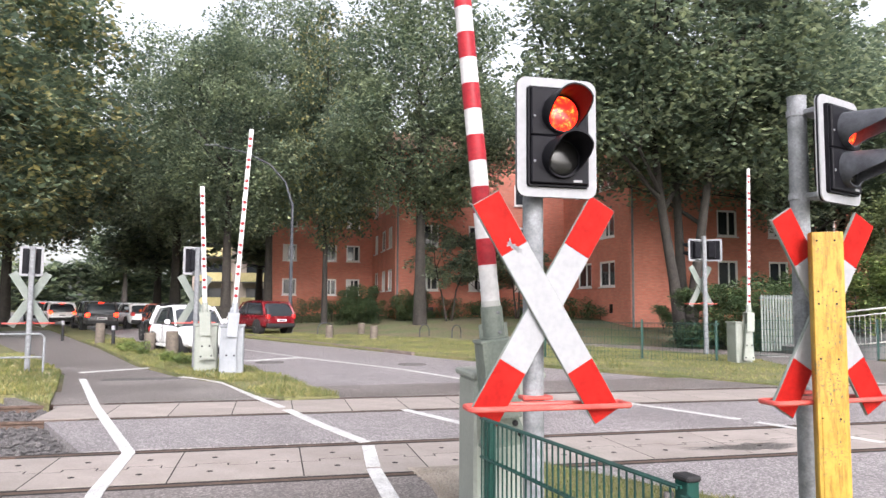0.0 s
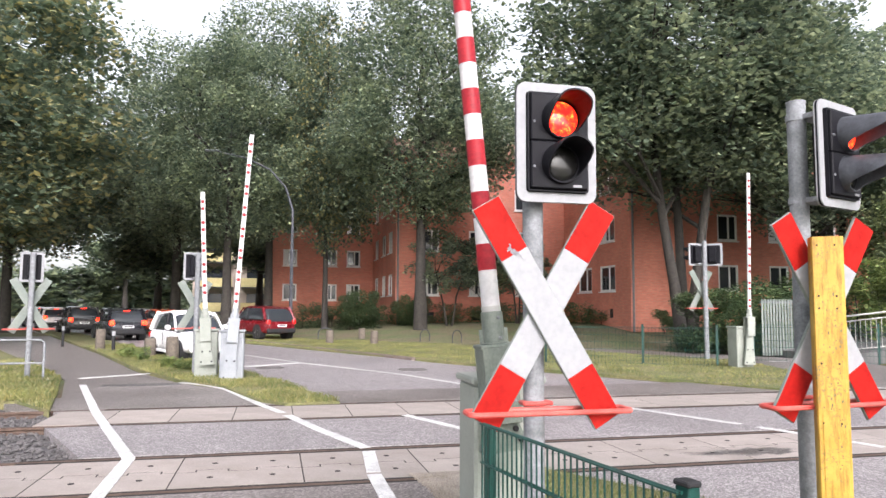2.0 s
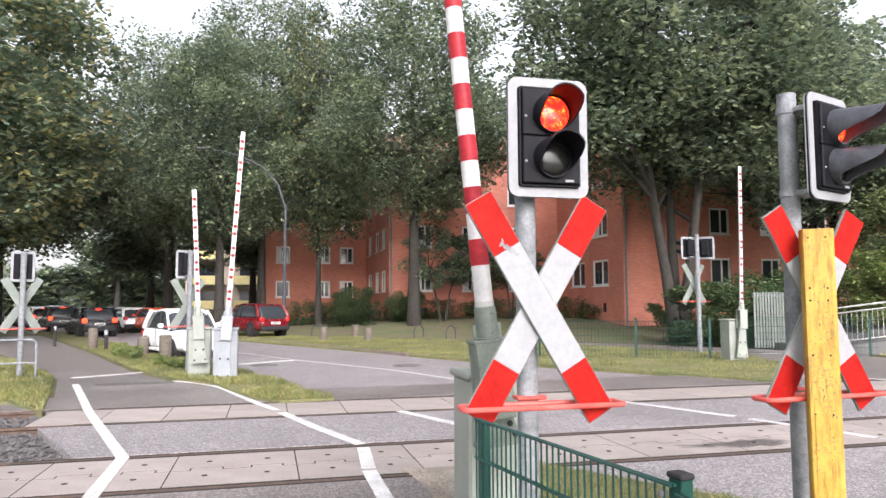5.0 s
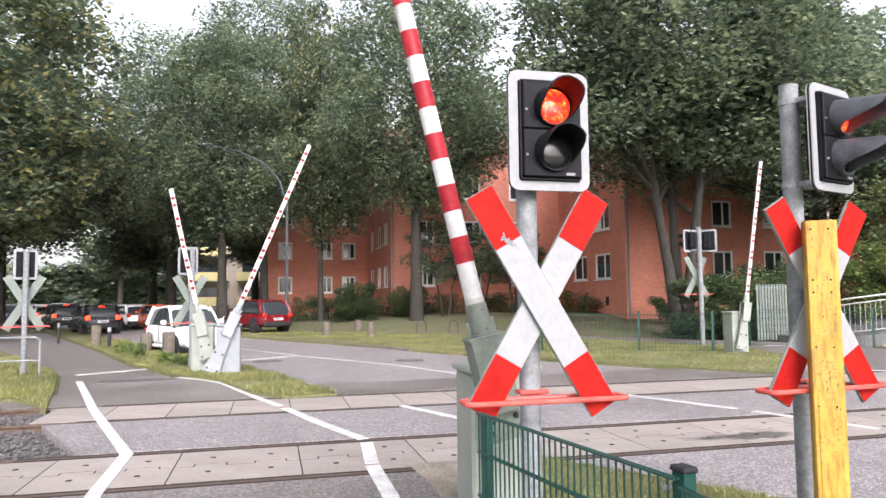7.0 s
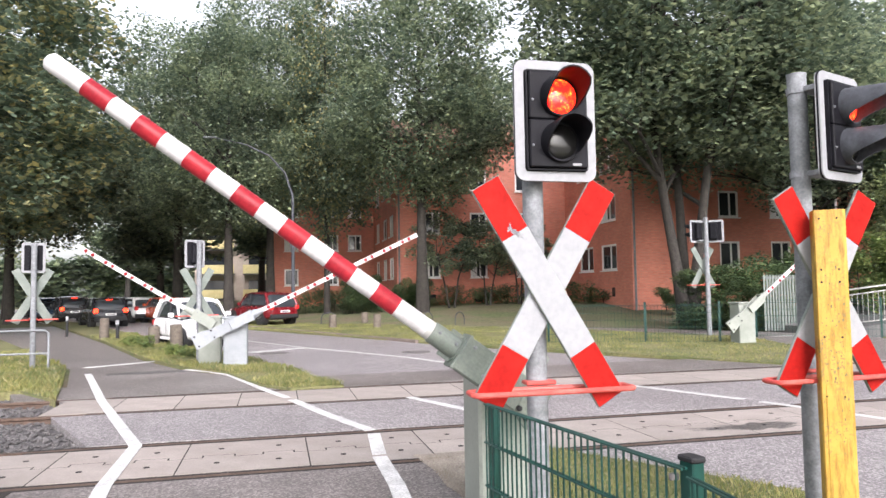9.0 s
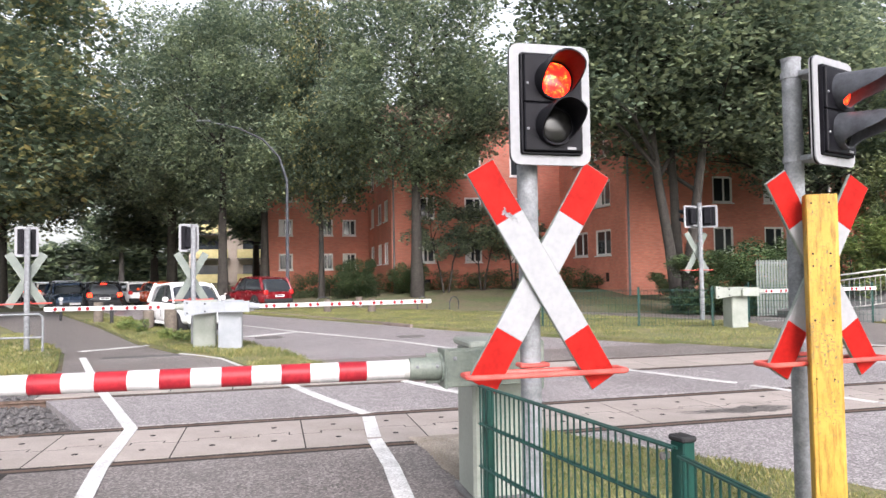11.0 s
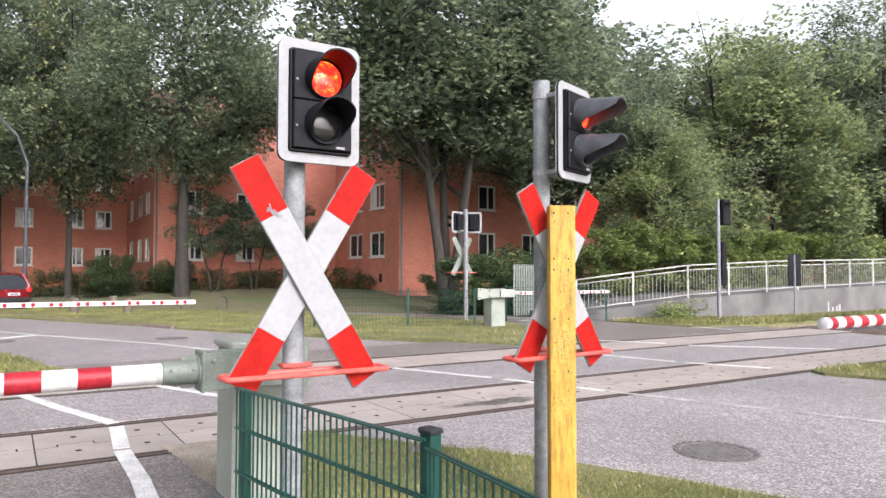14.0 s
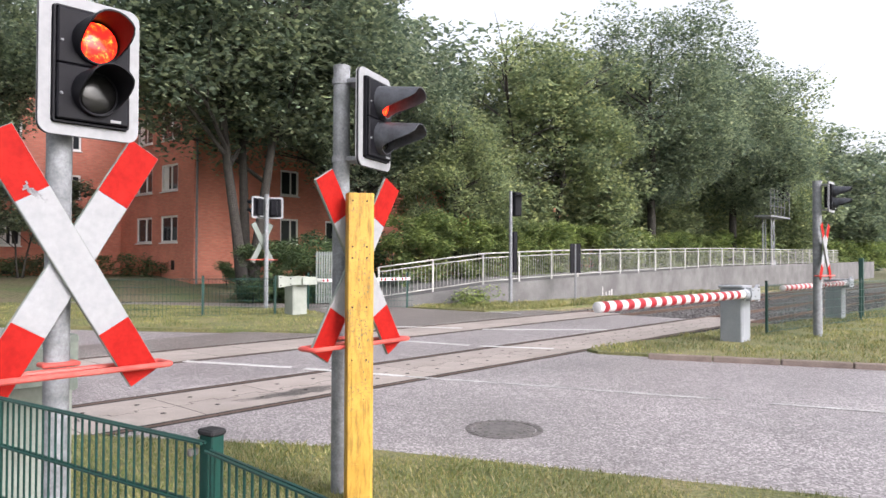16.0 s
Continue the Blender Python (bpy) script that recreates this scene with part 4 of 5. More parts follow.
def lettering(name, body, size, material, parent, m, label):
    """Flat painted characters in the built-in font."""
    curve = bpy.data.curves.new(name, "FONT")
    curve.body, curve.size, curve.extrude = body, size, 0.0008
    draft = bpy.data.objects.new(name, curve)
    me = bpy.data.meshes.new_from_object(draft)
    bpy.data.objects.remove(draft)
    me.materials.append(material)
    ob = new(name, me)
    ob.parent, ob.matrix_basis = parent, m
    return tagged(ob, label)


lettering("stencilled_number", "6", 0.11, M["black"], near_bar, pose(0.238, 0.2265, 0.9, 90, 0, 180), "small black painted figure")


# ---- yellow post beside the road signal ----
def yellow_post():
    t = thing("yellow_post", pose(1.797, 4.15, 0.03, 0, 0, -14), "tall worn yellow steel cover post with bolt holes", "post")
    h = 2.0
    pts = [(-0.086, -0.05), (-0.078, -0.062), (0.062, -0.062), (0.082, -0.045), (0.086, 0.05), (-0.086, 0.05)]
    part("body", slab(pts, -0.1, h), M["yellow"], t)
    rnd = random.Random(5)
    for z in (h - 0.05, h - 0.34, h - 0.41, h - 0.72, h - 1.05):
        for x in (-0.055, 0.035):
            part("bolt_hole", lathe([(0.006, 0), (0.005, 0.003)], 8, pose(x, -0.0625, z, 90, 0, 0)), M["black"], t)
    part("hatch", box(0.075, 0.004, 0.72, (-0.022, -0.0635, 0.66), 0.003), M["yellow"], t, "narrow inspection hatch")
    bm = bmesh.new()
    for i in range(90):
        r = rnd.uniform(0.002, 0.008)
        bx(bm, r, 0.001, r * rnd.uniform(0.7, 2.6), (rnd.uniform(-0.07, 0.055), -0.0628, min(h - 0.1, max(0.1, rnd.gauss(1.12, 0.3)))), 0, None)
    tagged(part("grime_spots", bm, M["grime"], t, "dark flakes of dirt and rust"), kind="stuff")


yellow_post()


# ---- green mesh fences ----
def mesh_fence(p0, p1, h, label, step=0.05, wire=0.0043, bars=0.2, post_at=(), posts_h=None, group="green mesh fences", base=0.03):
    p0, p1 = Vector(p0), Vector(p1)
    d = p1 - p0
    yaw = math.degrees(math.atan2(d.y, d.x))
    t = thing("mesh_fence", pose(p0.x, p0.y, base, 0, 0, yaw), label, "fence", group)
    bm = bmesh.new()
    L = d.length
    k = int(L / step)
    for i in range(k + 1):
        x = i * step
        cy(bm, (x, 0, 0.03), (x, 0, h - 0.012), wire, None, 5, False)
    tagged(part("wire_infill", bm, M["green"], t), kind="stuff")
    z = 0.06
    zs = []
    while z < h - 0.02:
        zs.append(z)
        z += bars
    zs.append(h - 0.012)
    for z in zs:
        b2 = bmesh.new()
        for y in (-0.008, 0.008):
            cy(b2, (0, y, z), (L, y, z), wire * 1.25, None, 6)
        part("double_bar", b2, M["green"], t)
    for x in post_at:
        p = part("post", box(0.06, 0.045, (posts_h or h + 0.06), (x, 0.04, (posts_h or h + 0.06) / 2), 0.004), M["green"], t)
        part("cap", box(0.07, 0.055, 0.018, (x, 0.04, (posts_h or h + 0.06) + 0.007), 0.005), M["trim"], p, "black plastic post cap")
        part("clip", box(0.016, 0.034, 0.022, (x - 0.034, 0.0, h - 0.045), 0.004), M["iron"], p, "steel fixing clip")
    return t


mesh_fence((-0.16, 3.32), (0.46, 2.13), 1.05, "green double-wire mesh fence with square post beside the crossing", 0.042, post_at=(1.33,), posts_h=1.055)
end_post = thing("fence_post", pose(-0.15, 3.34, 0.03, 0, 0, -62), "plain green end post of the mesh fence", "post")
part("shaft", box(0.06, 0.04, 1.02, (0, 0.03, 0.51), 0.004), M["green"], end_post)
mesh_fence((0.47, 2.11), (0.98, 0.2), 1.03, "green double-wire mesh fence bordering the footpath", 0.042, post_at=(1.9,), posts_h=1.055)
mesh_fence((1.0, 20.9), (6.0, 20.2), 1.1, "green mesh fence along the far verge", 0.1, 0.004, 0.2, (0.2, 2.95, 4.95), base=0.0)
mesh_fence((7.6, 22.6), (11.1, 21.5), 1.15, "short green mesh fence beside the far footpath", 0.1, 0.004, 0.2, (0.1, 3.45), base=0.0)
mesh_fence((13.85, 9.88), (22.5, 11.6), 1.1, "green mesh fence behind the road signal", 0.07, 0.004, 0.2, (0.05, 2.9, 5.7), base=0.03)
big = thing("fence_post", pose(20.65, 11.7, 0.0, 0, 0, TRACK_YAW), "thick dark green steel fence post", "post")
part("shaft", box(0.12, 0.12, 1.75, (0, 0, 0.87), 0.01), M["green"], big)

# two-bar steel railing by the far footpath
rail_l = thing("pipe_railing", pose(-9.6, 13.95, 0, 0, 0, 200), "low galvanised two-bar pipe railing on grass", "railing")
bm = bmesh.new()
pipe(bm, [(0, 0, -0.1), (0, 0, 0.84), (0.06, 0, 0.9), (3.6, 0, 0.9)], 0.024)
part("frame_tube", bm, M["zinc"], rail_l, "", True)
part("lower_tube", cyl((0, 0, 0.42), (3.6, 0, 0.42), 0.022), M["zinc"], rail_l, "", True)
for x in (1.2, 2.4, 3.6):
    part("post", cyl((x, 0, -0.1), (x, 0, 0.9), 0.024), M["zinc"], rail_l, "", True)


# ---- ramp wall with railing, rail signal ----
def make_ramp():
    pts = [(10.2, 22.2), (13.9, 21.5), (18.6, 22.6), (36.0, 29.0), (80.0, 44.0)]
    tops = (0.25, 0.75, 0.95, 1.35, 1.8)
    bm = bmesh.new()
    thick = Vector((-0.25, 0.95))
    rows = []
    for (x, y), z in zip(pts, tops):
        rows.append([bm.verts.new(v) for v in ((x, y, -0.5), (x, y, z), (x + thick.x * 0.3, y + thick.y * 0.3, z), (x + thick.x * 9, y + thick.y * 9, z - 0.1), (x + thick.x * 9, y + thick.y * 9, -0.5))])
    for A, B in zip(rows, rows[1:]):
        for i in range(4):
            bm.faces.new((A[i], B[i], B[i + 1], A[i + 1]))
    bm.faces.new(rows[0])
    bm.faces.new(rows[-1][::-1])
    structure("wall_ramp", bm, M["concrete"], "weathered grey concrete retaining wall of a ramp", "retaining wall")
    t = thing("ramp_railing", Matrix(), "long cream-painted steel railing with upright bars on a ramp wall", "railing")

    def at(s):
        for i in range(len(pts) - 1):
            a, b = Vector((*pts[i], tops[i])), Vector((*pts[i + 1], tops[i + 1]))
            L = (b - a).length
            if s <= L or i == len(pts) - 2:
                return a + (b - a) * (s / L)
            s -= L
    total = 58.0
    s = 0.0
    while s < total:
        p = at(s) + Vector((-0.04, 0.14, 0))
        part("post", box(0.07, 0.05, 1.15, (p.x, p.y, p.z + 0.575), 0.006), M["railing"], t)
        q = at(min(total, s + 2.0)) + Vector((-0.04, 0.14, 0))
        for z, r in ((1.14, 0.028), (0.98, 0.02), (0.12, 0.02)):
            part("rail_bar", cyl((p.x, p.y, p.z + z), (q.x, q.y, q.z + z), r, seg=8), M["railing"], t, "", True)
        b2 = bmesh.new()
        k = 14
        for i in range(1, k):
            v = p.lerp(q, i / k)
            cy(b2, (v.x, v.y, v.z + 0.12), (v.x, v.y, v.z + 0.98), 0.009, None, 5, False)
        tagged(part("bar_panel", b2, M["railing"], t), kind="stuff")
        s += 2.0
    rnd = random.Random(8)
    stain = thing("lime_streaks", Matrix(), "pale lime streaks running down the concrete wall", "stain", kind="structure")
    for i in range(4):
        p = at(12.0 + i * 0.28 + rnd.uniform(-0.05, 0.05))
        h = rnd.uniform(0.15, 0.42)
        part("streak", box(rnd.uniform(0.08, 0.2), 0.012, h, (p.x, p.y - 0.004, 0.1 + h / 2), 0.005, None), M["lime"], stain)


make_ramp()


def rail_signal():
    t = thing("track_signal", pose(14.35, 20.35, 0, 0, 0, 10), "slim galvanised track signal mast with dark signal boxes", "railway signal")
    part("mast", cyl((0, 0, -0.1), (0, 0, 4.1), 0.07, 0.055, 14), M["zinc"], t, "", True)
    part("base_plate", box(0.4, 0.4, 0.06, (0, 0, 0.05), 0.01), M["concrete"], t)
    part("signal_box", box(0.34, 0.25, 0.85, (0.28, 0, 3.65), 0.03), M["black"], t, "black signal box")
    part("lower_signal", box(0.2, 0.18, 1.45, (0.17, 0, 1.95), 0.02), M["black"], t, "narrow black lower signal")
    part("shade", box(0.3, 0.3, 0.02, (0.28, -0.2, 3.95), 0.004), M["black"], t)
    s = thing("track_sign", pose(18.1, 21.3, 0, 0, 0, -10), "pair of dark sign panels on a thin post", "sign")
    part("post", cyl((0, 0, -0.1), (0, 0, 2.3), 0.03), M["zinc"], s, "", True)
    part("panel", box(0.2, 0.03, 1.15, (-0.14, 0, 1.75), 0.006), M["black"], s)
    part("panel", box(0.2, 0.03, 1.15, (0.14, 0, 1.75), 0.006), M["black"], s)


rail_signal()


def gantry():
    t = thing("signal_gantry", pose(47.0, 33.5, 0, 0, 0, TRACK_YAW), "distant grey steel signal platform on a lattice mast", "signal gantry")
    for x in (-0.3, 0.3):
        for y in (-0.3, 0.3):
            part("leg", cyl((x, y, 0), (x, y, 5.0), 0.06, seg=8), M["zinc"], t)
    for i in range(6):
        part("brace", cyl((-0.3, -0.3, i * 0.8), (0.3, -0.3, i * 0.8 + 0.8), 0.03, seg=6), M["zinc"], t)
    part("platform", box(4.6, 1.2, 0.12, (1.0, 0, 5.05), 0.01), M["zinc"], t)
    for x in (-1.2, -0.4, 0.4, 1.2, 2.0, 3.2):
        part("rail_post", cyl((x, -0.55, 5.1), (x, -0.55, 7.0), 0.03, seg=6), M["zinc"], t)
    for z in (5.8, 6.4, 7.0):
        part("rail_bar", cyl((-1.2, -0.55, z), (2.2, -0.55, z), 0.025, seg=6), M["zinc"], t)
    part("cage", box(1.3, 1.0, 2.4, (2.9, 0, 7.6), 0.05), M["black"], t, "dark mesh cage")
    part("notice", box(1.3, 0.06, 0.6, (-0.2, -0.4, 1.5), 0.02), M["white"], t, "white notice board")


gantry()


# ---- street lamp, bollards, benches ----
def street_lamp():
    t = thing("street_lamp", pose(-10.7, 34.6, 0.0, 0, 0, 0), "tall dark grey street lamp with a long curved arm", "street lamp")
    pts = [(0, 0, -0.2), (0, 0, 3.5), (0.0, 0, 6.5), (-0.4, 0, 7.7), (-1.2, -0.1, 8.6), (-2.4, -0.2, 9.2), (-3.9, -0.35, 9.55)]
    part("mast", pipe(bmesh.new(), pts, [0.1, 0.085, 0.07, 0.055, 0.045, 0.038, 0.033], 12), M["grey_hood"], t, "", True)
    part("luminaire", box(0.7, 0.2, 0.09, (-4.2, -0.38, 9.6), 0.04), M["cabinet_grey"], t)
    part("base", lathe([(0.15, -0.1), (0.15, 1.15), (0.15, 1.2), (0.11, 1.3)], 14), M["zinc"], t, "", True)


street_lamp()


def bollard(x, y, h, r, z=0.0, kind="wood"):
    t = thing("bollard", pose(x, y, z, random.uniform(-2, 2), random.uniform(-2, 2), 0), "short weathered wooden bollard in the grass" if kind == "wood" else "thin dark marker post with a pale top", "bollard", "bollards along the verge")
    part("shaft", lathe([(r, -0.1), (r * 1.02, h * 0.5), (r * 0.97, h - 0.02), (r * 0.85, h)], 12), M["wood"] if kind == "wood" else M["trim"], t, "", True)
    if kind != "wood":
        part("band", lathe([(r * 1.05, h * 0.8), (r * 1.05, h)], 12), M["white"], t)


for x, y, h, r, k in ((-14.3, 23.9, 0.8, 0.16, "wood"), (-13.4, 23.2, 0.75, 0.06, "thin"), (-11.0, 21.1, 0.62, 0.17, "wood"), (-9.45, 19.4, 0.75, 0.17, "wood"), (-17.4, 26.5, 0.8, 0.05, "thin")):
    bollard(x, y, h, r, 0.0, k)
for x, y in ((-7.6, 30.3), (-5.6, 30.1), (-6.9, 33.9)):
    bollard(x, y, 0.6, 0.17)


def bike_stand(x, y, yaw):
    t = thing("bicycle_stand", pose(x, y, 0.2, 0, 0, yaw), "bent galvanised tube bicycle stand on grass", "bicycle stand", "bicycle stands on the verge")
    pts = [(-0.36, 0, -0.3)] + [(-0.36 * math.cos(radians(a)), 0, 0.12 + 0.3 * math.sin(radians(a))) for a in range(0, 181, 20)] + [(0.36, 0, -0.3)]
    part("hoop", pipe(bmesh.new(), pts, 0.022), M["grey_hood"], t, "", True)


bike_stand(-3.6, 32.0, 60)
bike_stand(-2.1, 31.5, 60)
bike_stand(-8.6, 33.5, 20)


# ---- houses ----
def facade(bm, L, z0, z1, holes, deep, along, origin, inward):
    """A wall sheet with openings and reveals; along and inward are unit vectors in plan."""
    o, ax, inn = Vector((*origin, 0)), Vector((*along, 0)), Vector((*inward, 0))
    xs = sorted({0.0, L, *[h[0] for h in holes], *[h[0] + h[2] for h in holes]})
    zs = sorted({z0, z1, *[h[1] for h in holes], *[h[1] + h[3] for h in holes]})

    def P(x, z, d=0.0):
        return bm.verts.new(o + ax * x + inn * d + Vector((0, 0, z)))
    for i in range(len(xs) - 1):
        for j in range(len(zs) - 1):
            cx, cz = (xs[i] + xs[i + 1]) / 2, (zs[j] + zs[j + 1]) / 2
            if any(h[0] < cx < h[0] + h[2] and h[1] < cz < h[1] + h[3] for h in holes):
                continue
            bm.faces.new((P(xs[i], zs[j]), P(xs[i + 1], zs[j]), P(xs[i + 1], zs[j + 1]), P(xs[i], zs[j + 1])))
    for x, z, w, h in holes:
        c = [(x, z), (x + w, z), (x + w, z + h), (x, z + h)]
        for i in range(4):
            a, b = c[i], c[(i + 1) % 4]
            bm.faces.new((P(*a), P(*b), P(*b, deep), P(*a, deep)))


def window(house, o, ax, inn, x, z, w, h):
    yaw = math.degrees(math.atan2(ax[1], ax[0]))
    p = Vector((*o, 0)) + Vector((*ax, 0)) * (x + w / 2) + Vector((*inn, 0)) * 0.1
    win = part("window", frame_xz(bmesh.new(), [(-w / 2, 0), (w / 2, 0), (w / 2, h), (-w / 2, h)], [(-w / 2 + 0.11, 0.11), (w / 2 - 0.11, 0.11), (w / 2 - 0.11, h - 0.11), (-w / 2 + 0.11, h - 0.11)], -0.06, 0.03), M["frame"], house, "white framed window with dark panes")
    win.matrix_basis = pose(p.x, p.y, z, 0, 0, yaw)
    part("pane", box(w - 0.2, 0.012, h - 0.2, (0, 0.0, h / 2)), M["glass"], win)
    if w > 0.9:
        part("mullion", box(0.09, 0.07, h - 0.2, (w * 0.08, -0.012, h / 2)), M["frame"], win)
    part("sill", box(w + 0.1, 0.22, 0.06, (0, -0.08, -0.03), 0.01), M["frame"], win)
    if (round(x * 7) + round(z * 3)) % 3 == 0:
        part("curtain", box(w * 0.3, 0.006, h - 0.24, (-w * 0.26, -0.014, h / 2)), M["frame"], win, "pale curtain behind the pane")


def house(corner, Lu, Ln, z1, front, side, label, sill0, storey, base=0.2, ww=1.25, wh=1.45):
    """A brick block with its near left corner given; front runs along u, its side runs along n."""
    t = thing("apartment_house", pose(corner[0], corner[1], 0, 0, 0, TRACK_YAW), label, "apartment house", "brick apartment houses")
    bm = bmesh.new()
    floors = int((z1 - sill0) / storey)
    fh = [(x, sill0 + storey * k, ww, wh) for x in front for k in range(floors)]
    sh = [(Ln - x - ww * 1.5, sill0 + storey * k, ww * 1.5, wh) for x in side for k in range(floors)]
    cellar = [(x + 0.2, base + 0.35, 0.6, 0.5) for x in front]
    cell_s = [(Ln - x - 0.9, base + 0.35, 0.6, 0.5) for x in side]
    facade(bm, Lu, -0.3, z1, fh + cellar, 0.14, (1, 0), (0, 0), (0, 1))
    facade(bm, Ln, -0.3, z1, sh + cell_s, 0.14, (0, -1), (0, Ln), (1, 0))
    facade(bm, Ln, -0.3, z1, [], 0.1, (0, 1), (Lu, 0), (-1, 0))
    facade(bm, Lu, -0.3, z1, [], 0.1, (-1, 0), (Lu, Ln), (0, -1))
    part("wall", bm, M["brick"], t, "red brick wall")
    for h in fh:
        window(t, (0, 0), (1, 0), (0, 1), *h)
    for h in sh:
        window(t, (0, Ln), (0, -1), (1, 0), *h)
    for x, z, w, h in cellar:
        part("cellar_window", box(w, 0.02, h, (x + w / 2, 0.12, z + h / 2)), M["glass"], t)
    for x, z, w, h in cell_s:
        part("cellar_window", box(0.02, w, h, (0.12, Ln - x - w / 2, z + h / 2)), M["glass"], t)
    rb = bmesh.new()
    prof = [(-0.5, z1), (Ln + 0.5, z1), (Ln / 2, z1 + 2.6)]
    A = [rb.verts.new((-0.4, y, z)) for y, z in prof]
    B = [rb.verts.new((Lu + 0.4, y, z)) for y, z in prof]
    rb.faces.new(A[::-1])
    rb.faces.new(B)
    for i in range(3):
        j = (i + 1) % 3
        rb.faces.new((A[i], A[j], B[j], B[i]))
    part("roof", rb, M["roof"], t, "brown tiled pitched roof")
    part("downpipe", cyl((0.12, -0.07, -0.2), (0.12, -0.07, z1), 0.06, seg=10), M["zinc"], t, "", True)
    return t


house((6.6, 37.2), 26, 9.5, 10.9, (5.2, 8.4, 11.6, 15, 19, 22.5), (1.7, 4.6), "three-storey red brick apartment house with white windows", 2.55, 2.75, 0.75)
house((-6.5, 41.9), 11.0, 12, 10.9, (1.6, 4.6, 7.6), (1.3, 4.0, 7.4), "red brick apartment house set back behind a hedge", 2.35, 2.7, 0.5, 1.1, 1.35)
house((-16.9, 49.3), 7.6, 11, 10.5, (1.0, 3.9, 5.6), (2, 6), "red brick apartment house behind the row of street trees", 2.1, 2.5, 0.3, 1.0, 1.2)


def balcony_house(x, y, yaw, L, label):
    t = thing("apartment_house", pose(x, y, 0, 0, 0, yaw), label, "apartment house")
    part("wall", box(L, 10, 13, (0, 5, 6.2), 0.05), M["render_wall"], t)
    for k in range(4):
        for i in range(int(L / 5)):
            cx = -L / 2 + 2.5 + i * 5
            b = part("balcony", box(4.0, 1.2, 0.15, (cx, -0.6, 1.0 + k * 2.8)), M["concrete"], t)
            part("parapet", box(4.0, 0.08, 1.0, (cx, -1.2, 1.55 + k * 2.8), 0.01), M["balcony"], b, "pale yellow balcony parapet")
            part("window", box(3.0, 0.06, 1.4, (cx, -0.04, 2.4 + k * 2.8)), M["glass"], t)


balcony_house(-28, 79, 14, 15, "distant pale apartment house with yellow balconies")
far_h = house((44, 62), 24, 9, 9.5, (2, 6, 10, 14, 18), (3,), "distant red brick house glimpsed between trees", 2.5, 2.8, 0.5)


# entrance canopy and shutter fence near the houses
fence_m = thing("sheet_fence", pose(8.7, 24.6, 0, 0, 0, TRACK_YAW + 8), "grey upright metal bar fence beside the path", "fence")
for i in range(16):
    part("slat", box(0.075, 0.03, 1.9, (i * 0.13, 0, 1.0), 0.006), M["board_back"], fence_m)
part("top_bar", box(2.1, 0.05, 0.06, (1.0, 0.03, 1.85)), M["zinc"], fence_m)


# ---- vegetation ----
def leaf_cloud(centres, per, size, rnd, droop=0.3):
    """Small folded leaf pairs scattered in clumps; returns vertex and face arrays."""
    V, F = [], []
    for (cx, cy0, cz), cr in centres:
        for _ in range(per):
            while True:
                dx, dy, dz = rnd.uniform(-1, 1), rnd.uniform(-1, 1), rnd.uniform(-1, 1)
                q = dx * dx + dy * dy + dz * dz
                if 0.12 < q < 1:
                    break
            x, y, z = cx + dx * cr, cy0 + dy * cr, cz + dz * cr * 0.75
            s = size * rnd.uniform(0.6, 1.35)
            a, t = rnd.uniform(0, 6.283), rnd.uniform(-0.6, 0.6)
            ax = Vector((math.cos(a), math.sin(a), t - droop)).normalized()
            sd = ax.cross(Vector((rnd.uniform(-0.5, 0.5), rnd.uniform(-0.5, 0.5), 1))).normalized()
            up = sd.cross(ax)
            p = Vector((x, y, z))
            b = len(V)
            w = s * 0.36
            V += [p, p + ax * s * 0.5 + sd * w - up * s * 0.08, p + ax * s, p + ax * s * 0.5 - sd * w - up * s * 0.08]
            F += [(b, b + 1, b + 2), (b, b + 2, b + 3)]
    return V, F


def cloud_mesh(name, V, F, material):
    me = bpy.data.meshes.new(name)
    me.from_pydata([tuple(v) for v in V], [], F)
    me.materials.append(material)
    return me


